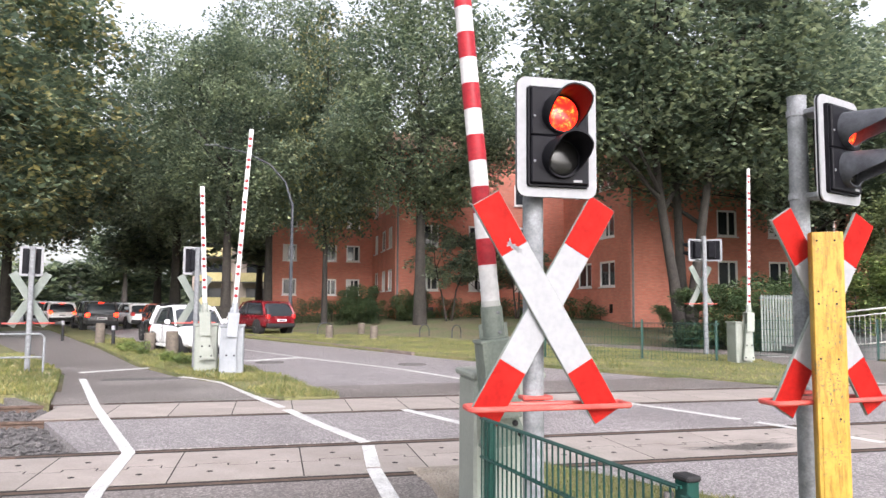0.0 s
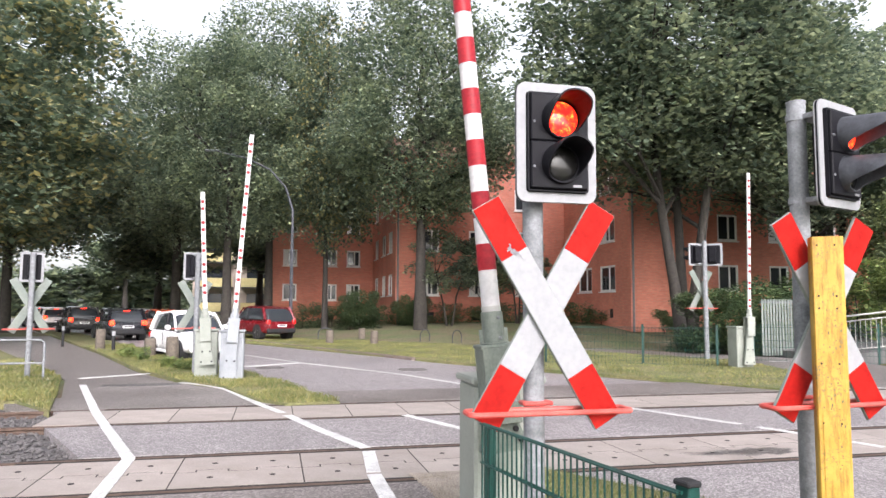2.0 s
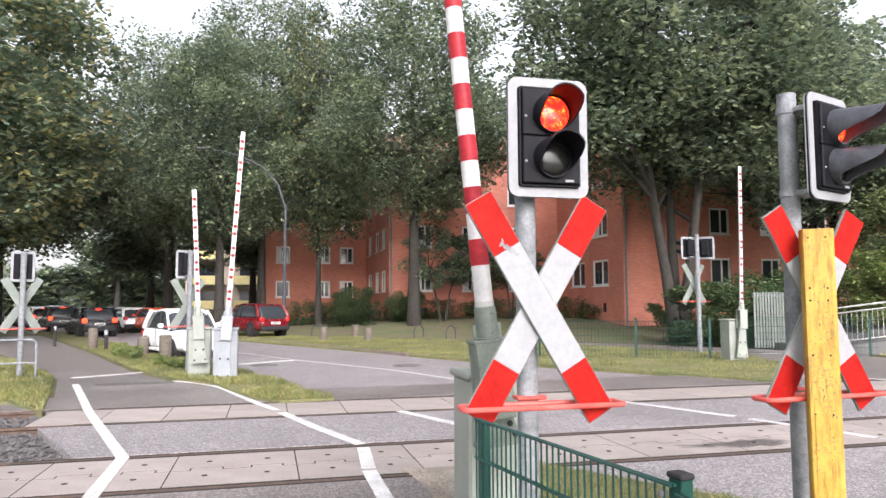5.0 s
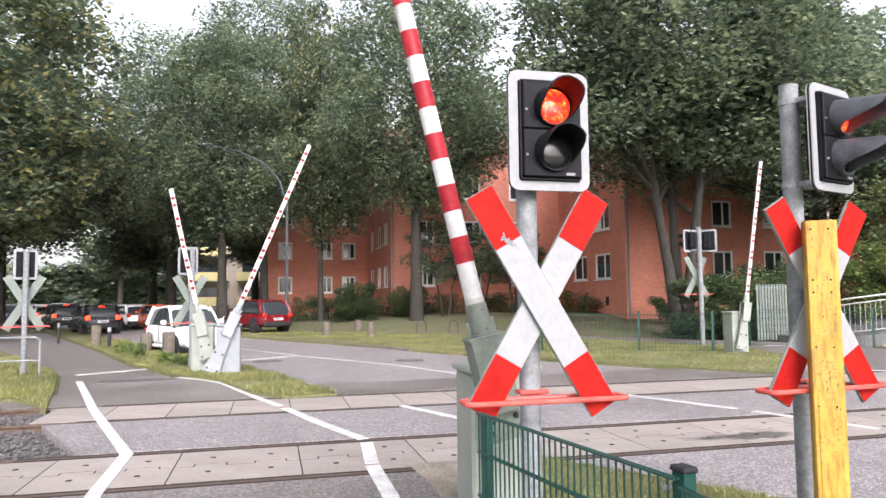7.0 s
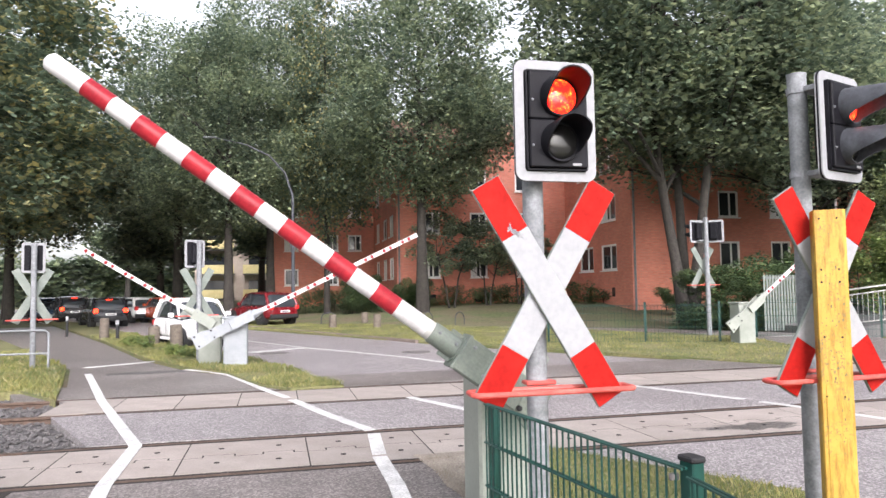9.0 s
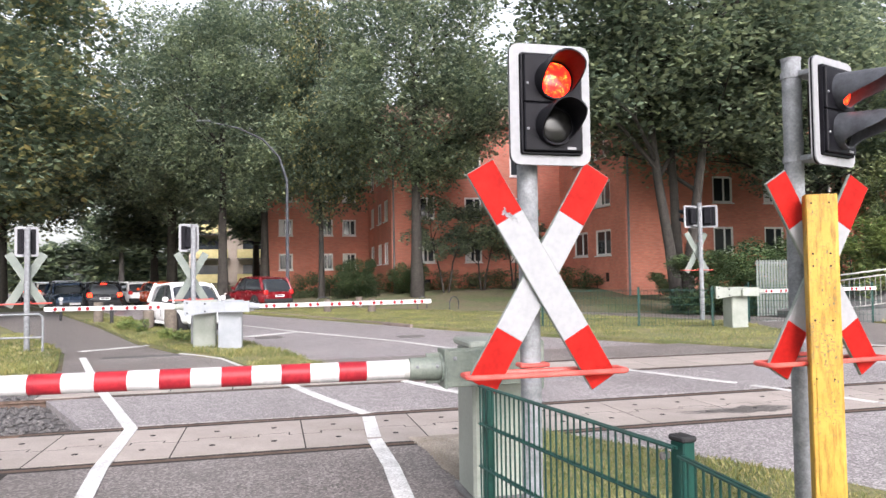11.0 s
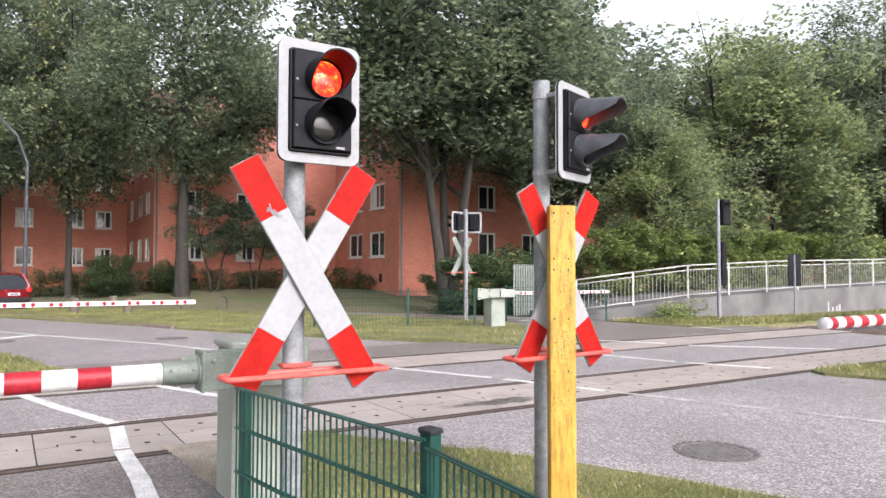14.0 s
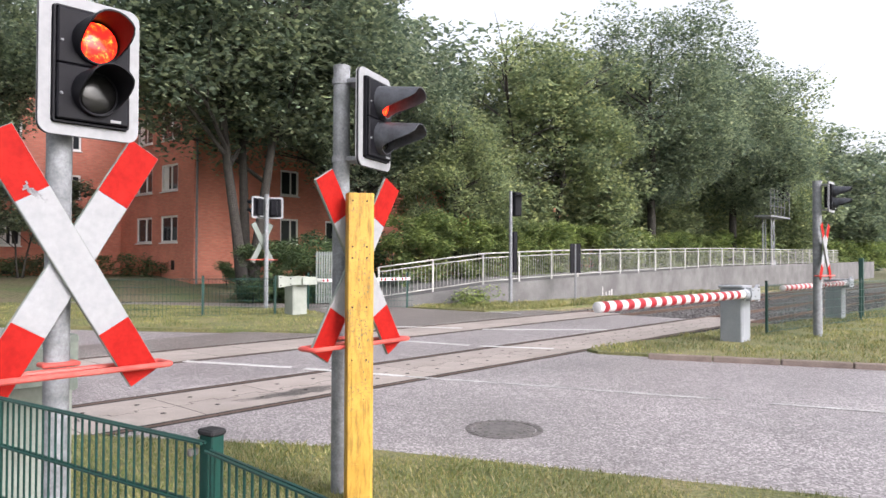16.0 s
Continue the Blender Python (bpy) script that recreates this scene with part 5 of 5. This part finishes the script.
def tree_model(seed, height, radius, bare, stems, leaf, size=0.34, clumps=85, per=150, label="broad oak with dense dark green crown", trunk_r=0.3):
    rnd = random.Random(seed)
    t = thing("tree", Matrix(), label, "tree", "trees round the crossing")
    bm = bmesh.new()
    tips = []
    crown_mid = bare + (height - bare) * 0.36
    for k in range(stems):
        a0 = 6.283 * k / stems + rnd.uniform(-0.4, 0.4)
        tilt = 0.0 if stems == 1 else rnd.uniform(0.12, 0.24)
        pts, rs = [], []
        for i in range(7):
            f = i / 6
            z = f * height * 0.82
            spread = tilt * z
            pts.append((math.cos(a0) * (spread + (0.12 if stems > 1 else 0)) + rnd.uniform(-0.1, 0.1) * f * 2, math.sin(a0) * (spread + (0.12 if stems > 1 else 0)) + rnd.uniform(-0.1, 0.1) * f * 2, z - 0.3 if i == 0 else z))
            rs.append(trunk_r * (0.72 if stems > 1 else 1) * (1 - 0.85 * f) * (1.25 if i == 0 else 1))
        pipe(bm, pts, rs, 10)
        for i in range(9):
            f = rnd.uniform(0.3, 0.95)
            zb = max(bare * 0.75, f * height * 0.8)
            j = min(5, int(zb / (height * 0.82) * 6))
            b0 = Vector(pts[j]).lerp(Vector(pts[j + 1]), zb / (height * 0.82) * 6 - j)
            a = rnd.uniform(0, 6.283)
            ln = radius * rnd.uniform(0.55, 0.95) * (1.05 - 0.6 * zb / height)
            tip = b0 + Vector((math.cos(a) * ln, math.sin(a) * ln, ln * rnd.uniform(0.25, 0.7)))
            mid = b0.lerp(tip, 0.5) + Vector((0, 0, ln * 0.1))
            pipe(bm, [b0, mid, tip], [trunk_r * 0.32, trunk_r * 0.2, trunk_r * 0.07], 6)
            for _ in range(2):
                e = mid.lerp(tip, rnd.random()) + Vector((rnd.uniform(-1, 1), rnd.uniform(-1, 1), rnd.uniform(0.1, 1))) * radius * 0.3
                pipe(bm, [mid, mid.lerp(e, 0.6), e], [trunk_r * 0.14, trunk_r * 0.08, trunk_r * 0.03], 5)
            tips.append(tip)
    part("trunk", bm, M["bark"], t, "dark furrowed trunk with rising limbs", True)
    centres = []
    for tip in tips:
        centres.append((tuple(tip), radius * rnd.uniform(0.16, 0.26)))
    while len(centres) < clumps:
        a, e = rnd.uniform(0, 6.283), math.asin(rnd.uniform(-1, 1))
        rr = rnd.uniform(0.5, 1.0) ** 0.6 * (0.82 + 0.28 * noise.noise((math.cos(a) * 1.7, math.sin(a) * 1.7, e * 1.9 + seed)))
        x, y = rr * radius * math.cos(e) * math.cos(a), rr * radius * math.cos(e) * math.sin(a)
        z = crown_mid + rr * math.sin(e) * (height - crown_mid if e > 0 else (crown_mid - bare) * 1.05)
        centres.append(((x, y, z), radius * rnd.uniform(0.15, 0.27)))
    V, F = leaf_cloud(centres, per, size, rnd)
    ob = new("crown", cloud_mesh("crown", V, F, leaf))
    ob.parent = t
    return t


def plant_trees():
    models = [
        tree_model(1, 21.0, 7.2, 4.7, 1, LEAF[0], size=0.24, clumps=220, per=240, label="broad street oak with a dense dark green crown", trunk_r=0.38),
        tree_model(2, 19.5, 7.4, 6.4, 4, LEAF[1], size=0.255, clumps=330, per=230, label="multi-stemmed maple with a light green dense crown", trunk_r=0.34),
        tree_model(3, 17.0, 5.6, 3.2, 1, LEAF[2], size=0.26, clumps=190, per=200, label="street tree with leaves turning yellow", trunk_r=0.24),
        tree_model(4, 16.5, 6.2, 0.8, 2, LEAF[5], size=0.25, clumps=215, per=220, label="leafy hornbeam with branches down to the ground", trunk_r=0.25),
        tree_model(5, 6.5, 2.4, 1.9, 2, LEAF[0], size=0.2, clumps=45, per=120, label="small slender tree in front of a brick house", trunk_r=0.09),
        tree_model(6, 19.0, 7.0, 3.2, 1, LEAF[0], size=0.52, clumps=170, per=70, label="tall distant tree with a dense green crown", trunk_r=0.34),
    ]
    spots = (
        (0, -4.4, 37.0, 0, 0.84, 1.2), (1, 7.4, 29.5, 20, 1.0), (0, -14.6, 42.6, 80, 0.74, 1.5), (2, -10.6, 41.0, 40, 0.72, 1.75),
        (0, -15.6, 38.4, 140, 0.8, 1.12), (2, -20.3, 25.0, 10, 1.12), (0, -27.0, 31.5, 220, 1.0), (2, -30.3, 40.5, 100, 1.15), (0, -36.0, 48.0, 200, 1.0),
        (0, -21.5, 44.5, 60, 0.9, 1.14), (5, -27.0, 53.0, 300, 0.95), (5, -22.0, 62.0, 330, 1.0), (5, -46.0, 52.0, 250, 1.15), (5, -14.0, 66.0, 350, 1.05), (2, -44.0, 38.0, 45, 1.2),
        (5, -62.0, 52.0, 260, 1.15), (5, -56.0, 100.0, 200, 1.15),
        (5, -1.5, 56.0, 210, 1.1), (5, 8.0, 58.0, 100, 1.15), (1, 14.2, 33.0, 170, 0.8),
        (3, 26.2, 33.5, 0, 1.0), (0, 36.5, 35.0, 30, 0.98), (3, 31.0, 41.0, 120, 1.15), (0, 47.5, 37.0, 290, 0.96), (3, 42.0, 42.0, 200, 1.15), (3, 56.0, 41.5, 60, 1.2), (5, 66.0, 45.0, 70, 1.0), (5, 78.0, 46.5, 10, 1.0), (5, 22.5, 45.0, 15, 1.1), (3, 17.5, 29.5, 250, 0.6),
        (4, -3.0, 38.8, 0, 0.9), (4, -1.0, 39.6, 120, 0.85), (4, 0.8, 40.2, 230, 0.9),
        (5, 92.0, 52.0, 110, 0.9), (5, 104.0, 50.0, 140, 0.95), (5, 120.0, 60.0, 40, 0.95),
    )
    used = set()
    for k, x, y, yaw, s, *tall in spots:
        f = s * tall[0] if tall else s
        m = pose(x, y, ground_z(x, y), 0, 0, yaw) @ Matrix.Diagonal((s, s, f, 1))
        if k not in used:
            used.add(k)
            models[k].matrix_basis = m
        else:
            o = copy_thing(models[k], pose(x, y, ground_z(x, y), 0, 0, yaw))
            o.scale = (s, s, f)


plant_trees()


def hedge(p0, p1, h, deep, seed, leaf, label, per=70, size=0.14, base=0.0, name="hedge", dense=5.0, grow=1.0):
    rnd = random.Random(seed)
    p0, p1 = Vector(p0), Vector(p1)
    L = (p1 - p0).length
    centres = []
    side = Vector((-(p1 - p0).y, (p1 - p0).x)).normalized()
    k = max(10, int(L * h * deep * dense))
    for _ in range(k):
        f, d, z = rnd.random(), rnd.uniform(-0.5, 0.5), rnd.random()
        p = p0.lerp(p1, f) + side * d * deep
        centres.append(((p.x, p.y, base + 0.15 + z * (h - 0.25)), grow * rnd.uniform(0.28, 0.48)))
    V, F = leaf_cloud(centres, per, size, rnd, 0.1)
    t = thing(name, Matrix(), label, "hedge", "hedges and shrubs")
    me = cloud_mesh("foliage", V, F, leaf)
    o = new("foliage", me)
    o.parent = t
    bm = bmesh.new()
    for i in range(max(2, int(L))):
        p = p0.lerp(p1, (i + 0.5) / max(2, int(L)))
        cy(bm, (p.x, p.y, base - 0.1), (p.x + rnd.uniform(-0.2, 0.2), p.y, base + h * 0.6), 0.03, 0.01, 5)
    tagged(part("stem", bm, M["bark"], t), kind="stuff")


hedge((-13.0, 43.0), (6.0, 40.0), 1.5, 1.2, 21, LEAF[3], "dark clipped hedge in front of the houses", 130, 0.13, 0.3, "hedge", 5.0, 1.15)
hedge((-9.2, 39.2), (-7.2, 39.6), 2.3, 1.7, 22, LEAF[3], "rounded clipped dark green shrub", 330, 0.1, 0.2, "shrub", 6.0, 0.95)
hedge((-6.1, 39.8), (-4.3, 40.0), 2.1, 1.6, 23, LEAF[3], "rounded clipped dark green shrub", 330, 0.1, 0.3, "shrub", 6.0, 0.95)
hedge((6.3, 26.7), (9.8, 25.9), 2.3, 1.7, 24, LEAF[3], "dense dark shrub behind the far signal", 300, 0.11, 0.0, "shrub", 5.0, 1.15)
hedge((9.2, 27.2), (13.5, 28.2), 2.6, 1.8, 28, LEAF[3], "dense dark shrubs beside the ramp", 90, 0.16, 0.2, "shrub")
hedge((7.4, 35.0), (9.0, 35.4), 1.1, 1.2, 25, LEAF[3], "low clipped shrub at the corner of the house", 260, 0.1, 0.5, "shrub", 6.0, 0.9)
hedge((11.5, 24.8), (45.0, 36.0), 2.9, 1.2, 26, LEAF[4], "long ivy-green hedge above the ramp", 130, 0.15, 0.7)
hedge((45.0, 36.0), (95.0, 50.0), 2.8, 1.5, 27, LEAF[4], "long overgrown hedge along the railway", 40, 0.4, 1.2, dense=2.0, grow=1.6)
hedge((-95, 58), (-55, 112), 7.0, 4.0, 41, LEAF[0], "distant woodland edge behind the street", 26, 1.1, 0.0, "woodland_edge", 0.35, 3.6)
hedge((-55, 112), (-8, 118), 7.0, 4.0, 42, LEAF[0], "distant woodland edge behind the houses", 26, 1.1, 0.0, "woodland_edge", 0.35, 3.6)
hedge((60, 58), (150, 84), 11.0, 4.0, 43, LEAF[0], "distant woodland edge along the railway", 26, 1.1, 0.0, "woodland_edge", 0.3, 3.6)
hedge((30.0, 32.0), (34.0, 33.5), 1.2, 1.2, 29, LEAF[4], "low bush at the foot of the hedge", 60, 0.16, 1.2, "shrub")
hedge((12.3, 20.9), (14.0, 20.9), 0.6, 0.7, 30, LEAF[4], "low weeds at the foot of the concrete wall", 90, 0.12, 0.0, "weeds")
hedge((-8.6, 17.6), (-7.8, 16.6), 0.35, 0.3, 31, LEAF[4], "clump of tall weeds at the barrier cabinet", 60, 0.09, 0.0, "weeds", 5.0, 0.45)
hedge((-11.6, 20.8), (-10.2, 19.4), 0.45, 0.3, 32, LEAF[4], "tall weeds along the kerb by the parked car", 60, 0.1, 0.0, "weeds", 5.0, 0.5)


# ---- cars ----
def curve_at(keys, x):
    """A smooth value between (place, value) keys."""
    for (a, u), (b, v) in zip(keys, keys[1:]):
        if x <= b:
            f = min(1.0, max(0.0, (x - a) / (b - a)))
            return u + (v - u) * f * f * (3 - 2 * f) if abs(v - u) > 0.12 else u + (v - u) * f
    return keys[-1][1]


def hull(stations, power=4.5, k=28):
    """A closed skin through cross-sections (x, half width, bottom, top, inward lean of the upper half)."""
    bm = bmesh.new()
    rings = []
    for x, w, z0, z1, lean in stations:
        ring = []
        for i in range(k):
            a = 2 * math.pi * (i + 0.5) / k
            c, q = math.cos(a), math.sin(a)
            y = w * math.copysign(abs(c) ** (2 / power), c)
            f = 0.5 + 0.5 * math.copysign(abs(q) ** (2 / power), q)
            ring.append(bm.verts.new((x, y * (1 - lean * f), z0 + (z1 - z0) * f)))
        rings.append(ring)
    for A, B in zip(rings, rings[1:]):
        for i in range(k):
            bm.faces.new((A[i], A[(i + 1) % k], B[(i + 1) % k], B[i]))
    bm.faces.new(rings[0][::-1])
    bm.faces.new(rings[-1])
    return bm


def car(name, L, Wd, H, paint, kind, label, lights=False):
    """A car with a rounded lofted body, set-in cabin, wheels in dark arches and lamps; it looks along +x."""
    t = thing(name, Matrix(), label, "car", "cars on the street")
    pm = surface("car_paint_" + name, paint, tuple(c * 1.08 for c in paint), 0.25, 0.1, fine=200, speck=0.03, relief=0)
    small = kind == "small"
    w, h = Wd / 2, L / 2
    belt = 0.93 if small else 0.98
    tops = [(-h, 0.72), (-h + 0.08, belt - 0.06), (-h + 0.3, belt), (h * 0.3, belt - 0.02), (h * 0.5, belt - 0.06), (h - 0.3, 0.8), (h - 0.08, 0.7), (h, 0.58)]
    lows = [(-h, 0.42), (-h + 0.25, 0.26), (h - 0.25, 0.24), (h, 0.36)]
    wide = [(-h, w * 0.78), (-h + 0.1, w * 0.92), (-h + 0.4, w), (h - 0.7, w), (h - 0.15, w * 0.88), (h, w * 0.7)]
    xs = [-h + L * i / 26 for i in range(27)]
    part("body", hull([(x, curve_at(wide, x), curve_at(lows, x), curve_at(tops, x), 0.05) for x in xs]), pm, t, "glossy rounded bodywork", True)
    r0, r1 = -h + (0.12 if small else 0.1), h * (0.5 if small else 0.45)
    roof = [(r0, belt), (r0 + 0.22, H - 0.22), (r0 + 0.55, H - 0.05), (-0.1, H), (h * 0.1, H - 0.04), (h * 0.27, H - 0.22), (r1, belt - 0.02)]
    gx = [r0 + (r1 - r0) * i / 22 for i in range(23)]
    part("glasshouse", hull([(x, w - 0.1, belt - 0.14, curve_at(roof, x), 0.17) for x in gx], 6.0), M["glass"], t, "dark glazing", True)
    part("roof", hull([(x, (w - 0.1) * 0.86, curve_at(roof, x) - 0.09, curve_at(roof, x) + 0.012, 0.05) for x in gx if curve_at(roof, x) > H - 0.16], 4.0), pm, t, "", True)
    for y in (-1, 1):
        for xa, xb, thick, m in ((r0 + 0.1, r0 + 0.5, 0.075, pm), (-0.12, -0.16, 0.03, M["trim"]), (r1 - 0.12, h * 0.14, 0.035, pm)):
            part("pillar", pipe(bmesh.new(), [(xa, y * (w - 0.1), belt - 0.04), ((xa + xb) / 2, y * (w - 0.145), (belt + H - 0.08) / 2 + 0.02), (xb, y * (w - 0.19), H - 0.07)], thick, 8), m, t, "", True)
        part("door_seam", box(0.012, 0.01, 0.5, (-0.14, y * (w + 0.001), 0.68), 0.002), M["trim"], t)
        part("door_handle", box(0.16, 0.03, 0.03, (-0.3, y * (w + 0.005), belt - 0.14), 0.008), M["rim"] if small else pm, t)
        part("side_skirt", box(L * 0.5, 0.05, 0.1, (0, y * (w - 0.03), 0.27), 0.02), M["trim"] if not small else pm, t)
        part("mirror", hull([(h * 0.29 + d, 0.085 * q, belt - 0.01, belt + 0.13, 0.0) for d, q in ((-0.05, 0.7), (-0.02, 1), (0.06, 0.9), (0.1, 0.5))], 3.0, 14), pm, t, "", True).location.y = y * (w + 0.07)
        tail_z = 0.7 if small else 0.83
        part("tail_lamp", hull([(-h + d, 0.11 * q, tail_z - 0.1, tail_z + 0.12, 0.0) for d, q in ((-0.012, 0.6), (0.02, 1.0), (0.16, 0.9))], 4.0, 14), M["brake"] if lights else M["tail"], t, "glowing brake lamp" if lights else "red tail lamp", True).location.y = y * w * 0.78
        part("headlight", hull([(h + d, 0.12 * q, 0.58, 0.76, 0.0) for d, q in ((-0.3, 0.9), (-0.14, 1.0), (-0.05, 0.6))], 2.4, 16), M["frame"], t, "clear headlight", True).location.y = y * w * 0.68
    wr = 0.3 if small else 0.335
    for x in (-L * 0.31, L * 0.315):
        for y in (-1, 1):
            c = y * (w - 0.09)
            part("wheel_arch", cyl((x, y * (w - 0.28), wr), (x, y * (w + 0.004), wr), wr * 1.16, seg=24), M["trim"], t)
            wh = part("wheel", lathe([(wr * 0.7, -0.105), (wr * 0.95, -0.105), (wr, -0.06), (wr, 0.06), (wr * 0.95, 0.105), (wr * 0.7, 0.105)], 24, pose(x, c, wr, 90, 0, 0)), M["tyre"], t, "black tyre", True)
            hub = part("rim", lathe([(wr * 0.68, -0.1), (wr * 0.6, -0.085), (wr * 0.12, -0.09), (wr * 0.12, 0.09), (wr * 0.6, 0.085), (wr * 0.68, 0.1)], 20, pose(x, c, wr, 90, 0, 0)), M["trim"], wh)
            for i in range(5):
                part("spoke", box(wr * 0.5, 0.21, wr * 0.13, (wr * 0.38, 0, 0), 0.006, pose(x, c, wr, 0, 72 * i, 0)), M["rim"], hub)
    part("rear_bumper", box(0.16, Wd * 0.86, 0.24, (-h + 0.06, 0, 0.42), 0.06, seg=3), M["trim"] if not small else pm, t, "", True)
    part("front_bumper", box(0.16, Wd * 0.8, 0.22, (h - 0.07, 0, 0.4), 0.06, seg=3), M["trim"] if not small else pm, t, "", True)
    zp = 0.55 if small else 0.66
    part("number_plate", box(0.015, 0.5, 0.11, (-h - 0.028, 0, zp), 0.003), M["plate"], t, "white number plate")
    part("number_plate", box(0.015, 0.5, 0.11, (h + 0.018, 0, 0.42), 0.003), M["plate"], t, "white number plate")
    part("plate_bar", box(0.004, 0.38, 0.05, (-h - 0.038, 0, zp)), M["trim"], t)
    if lights:
        part("high_brake_lamp", box(0.03, 0.3, 0.03, (r0 + 0.34, 0, H - 0.1), 0.005), M["brake"], t)
    part("rear_window_wiper", cyl((r0 + 0.02, 0.0, belt + 0.05), (r0 + 0.14, 0.35, belt + 0.2), 0.012, seg=5), M["trim"], t)
    return t


ROAD_BACK = math.degrees(math.atan2(-R.y, -R.x))
fiat = car("small_car", 3.55, 1.63, 1.49, (0.74, 0.74, 0.74), "small", "small white rounded hatchback parked at the kerb")
fiat.matrix_basis = pose(-9.75, 21.2, 0, 0, 0, ROAD_BACK + 183)
suv = car("suv", 4.3, 1.8, 1.6, (0.13, 0.007, 0.011), "suv", "dark red compact suv parked half on the verge")
suv.matrix_basis = pose(-12.3, 34.6, 0.05, 0, 0, ROAD_BACK + 8)
polo = car("white_hatchback", 4.05, 1.75, 1.47, (0.7, 0.7, 0.7), "suv", "white hatchback parked along the street")
polo.matrix_basis = pose(-22.0, 40.4, 0, 0, 0, ROAD_BACK + 4)
orange = car("orange_hatchback", 3.9, 1.7, 1.45, (0.5, 0.07, 0.02), "suv", "orange hatchback parked behind a white car")
orange.matrix_basis = pose(-19.7, 39.0, 0, 0, 0, ROAD_BACK + 4)
van = car("grey_estate", 4.3, 1.75, 1.5, (0.32, 0.33, 0.34), "suv", "silver car parked in the row")
van.matrix_basis = pose(-26.0, 45.0, 0, 0, 0, ROAD_BACK + 3)
white2 = car("white_compact", 4.0, 1.75, 1.5, (0.68, 0.68, 0.68), "suv", "white car waiting in the queue with brake lights on", lights=True)
black_car = car("black_hatchback", 4.2, 1.78, 1.5, (0.012, 0.012, 0.016), "suv", "black hatchback with glowing brake lights driving away", lights=True)
grey_car = car("dark_grey_hatchback", 4.3, 1.8, 1.58, (0.05, 0.047, 0.047), "suv", "dark grey-brown compact car with brake lights on", lights=True)
blue_car = car("blue_car", 4.4, 1.8, 1.5, (0.03, 0.05, 0.09), "suv", "dark blue car coming towards the crossing")
queue_car = car("silver_queue_car", 4.3, 1.78, 1.5, (0.3, 0.31, 0.32), "suv", "silver car further up the queue with brake lights on", lights=True)


# ---- what moves ----
def motions():
    for boom, px, py, pz, fall in BOOMS:
        walk(boom, [(t, pose(px, py, pz, 0, -(90 - a), 0)) for t, a in fall])
    back = ROAD_BACK

    def drive(ob, rows, yaw):
        walk(ob, [(t, pose(*al(a, l), 0, 0, 0, yaw)) for t, a, l in rows])
    drive(black_car, [(0.0, -29.0, 7.9), (0.5, -32.0, 7.8), (1.0, -33.8, 7.7), (1.5, -35.2, 7.6), (2.0, -37.0, 7.5), (2.5, -38.6, 7.4), (3.0, -39.6, 7.4), (3.5, -40.3, 7.3), (4.2, -40.6, 7.3), (16.0, -40.6, 7.3)], back)
    drive(grey_car, [(0.0, -43.0, 7.5), (1.0, -44.6, 7.3), (2.0, -46.4, 7.2), (3.0, -48.6, 7.0), (3.6, -49.3, 7.0), (16.0, -49.5, 7.0)], back)
    drive(white2, [(0.0, -52.0, 6.9), (2.0, -54.5, 6.9), (3.5, -56.0, 6.9), (16.0, -56.2, 6.9)], back)
    drive(queue_car, [(0.0, -60.0, 6.8), (2.0, -61.5, 6.8), (16.0, -63.0, 6.8)], back)
    drive(blue_car, [(0.0, -110.0, 5.9), (6.0, -75.0, 5.9), (9.0, -52.0, 6.0), (11.5, -39.5, 6.1), (13.0, -35.0, 6.1), (16.0, -34.0, 6.1)], back + 180)


motions()
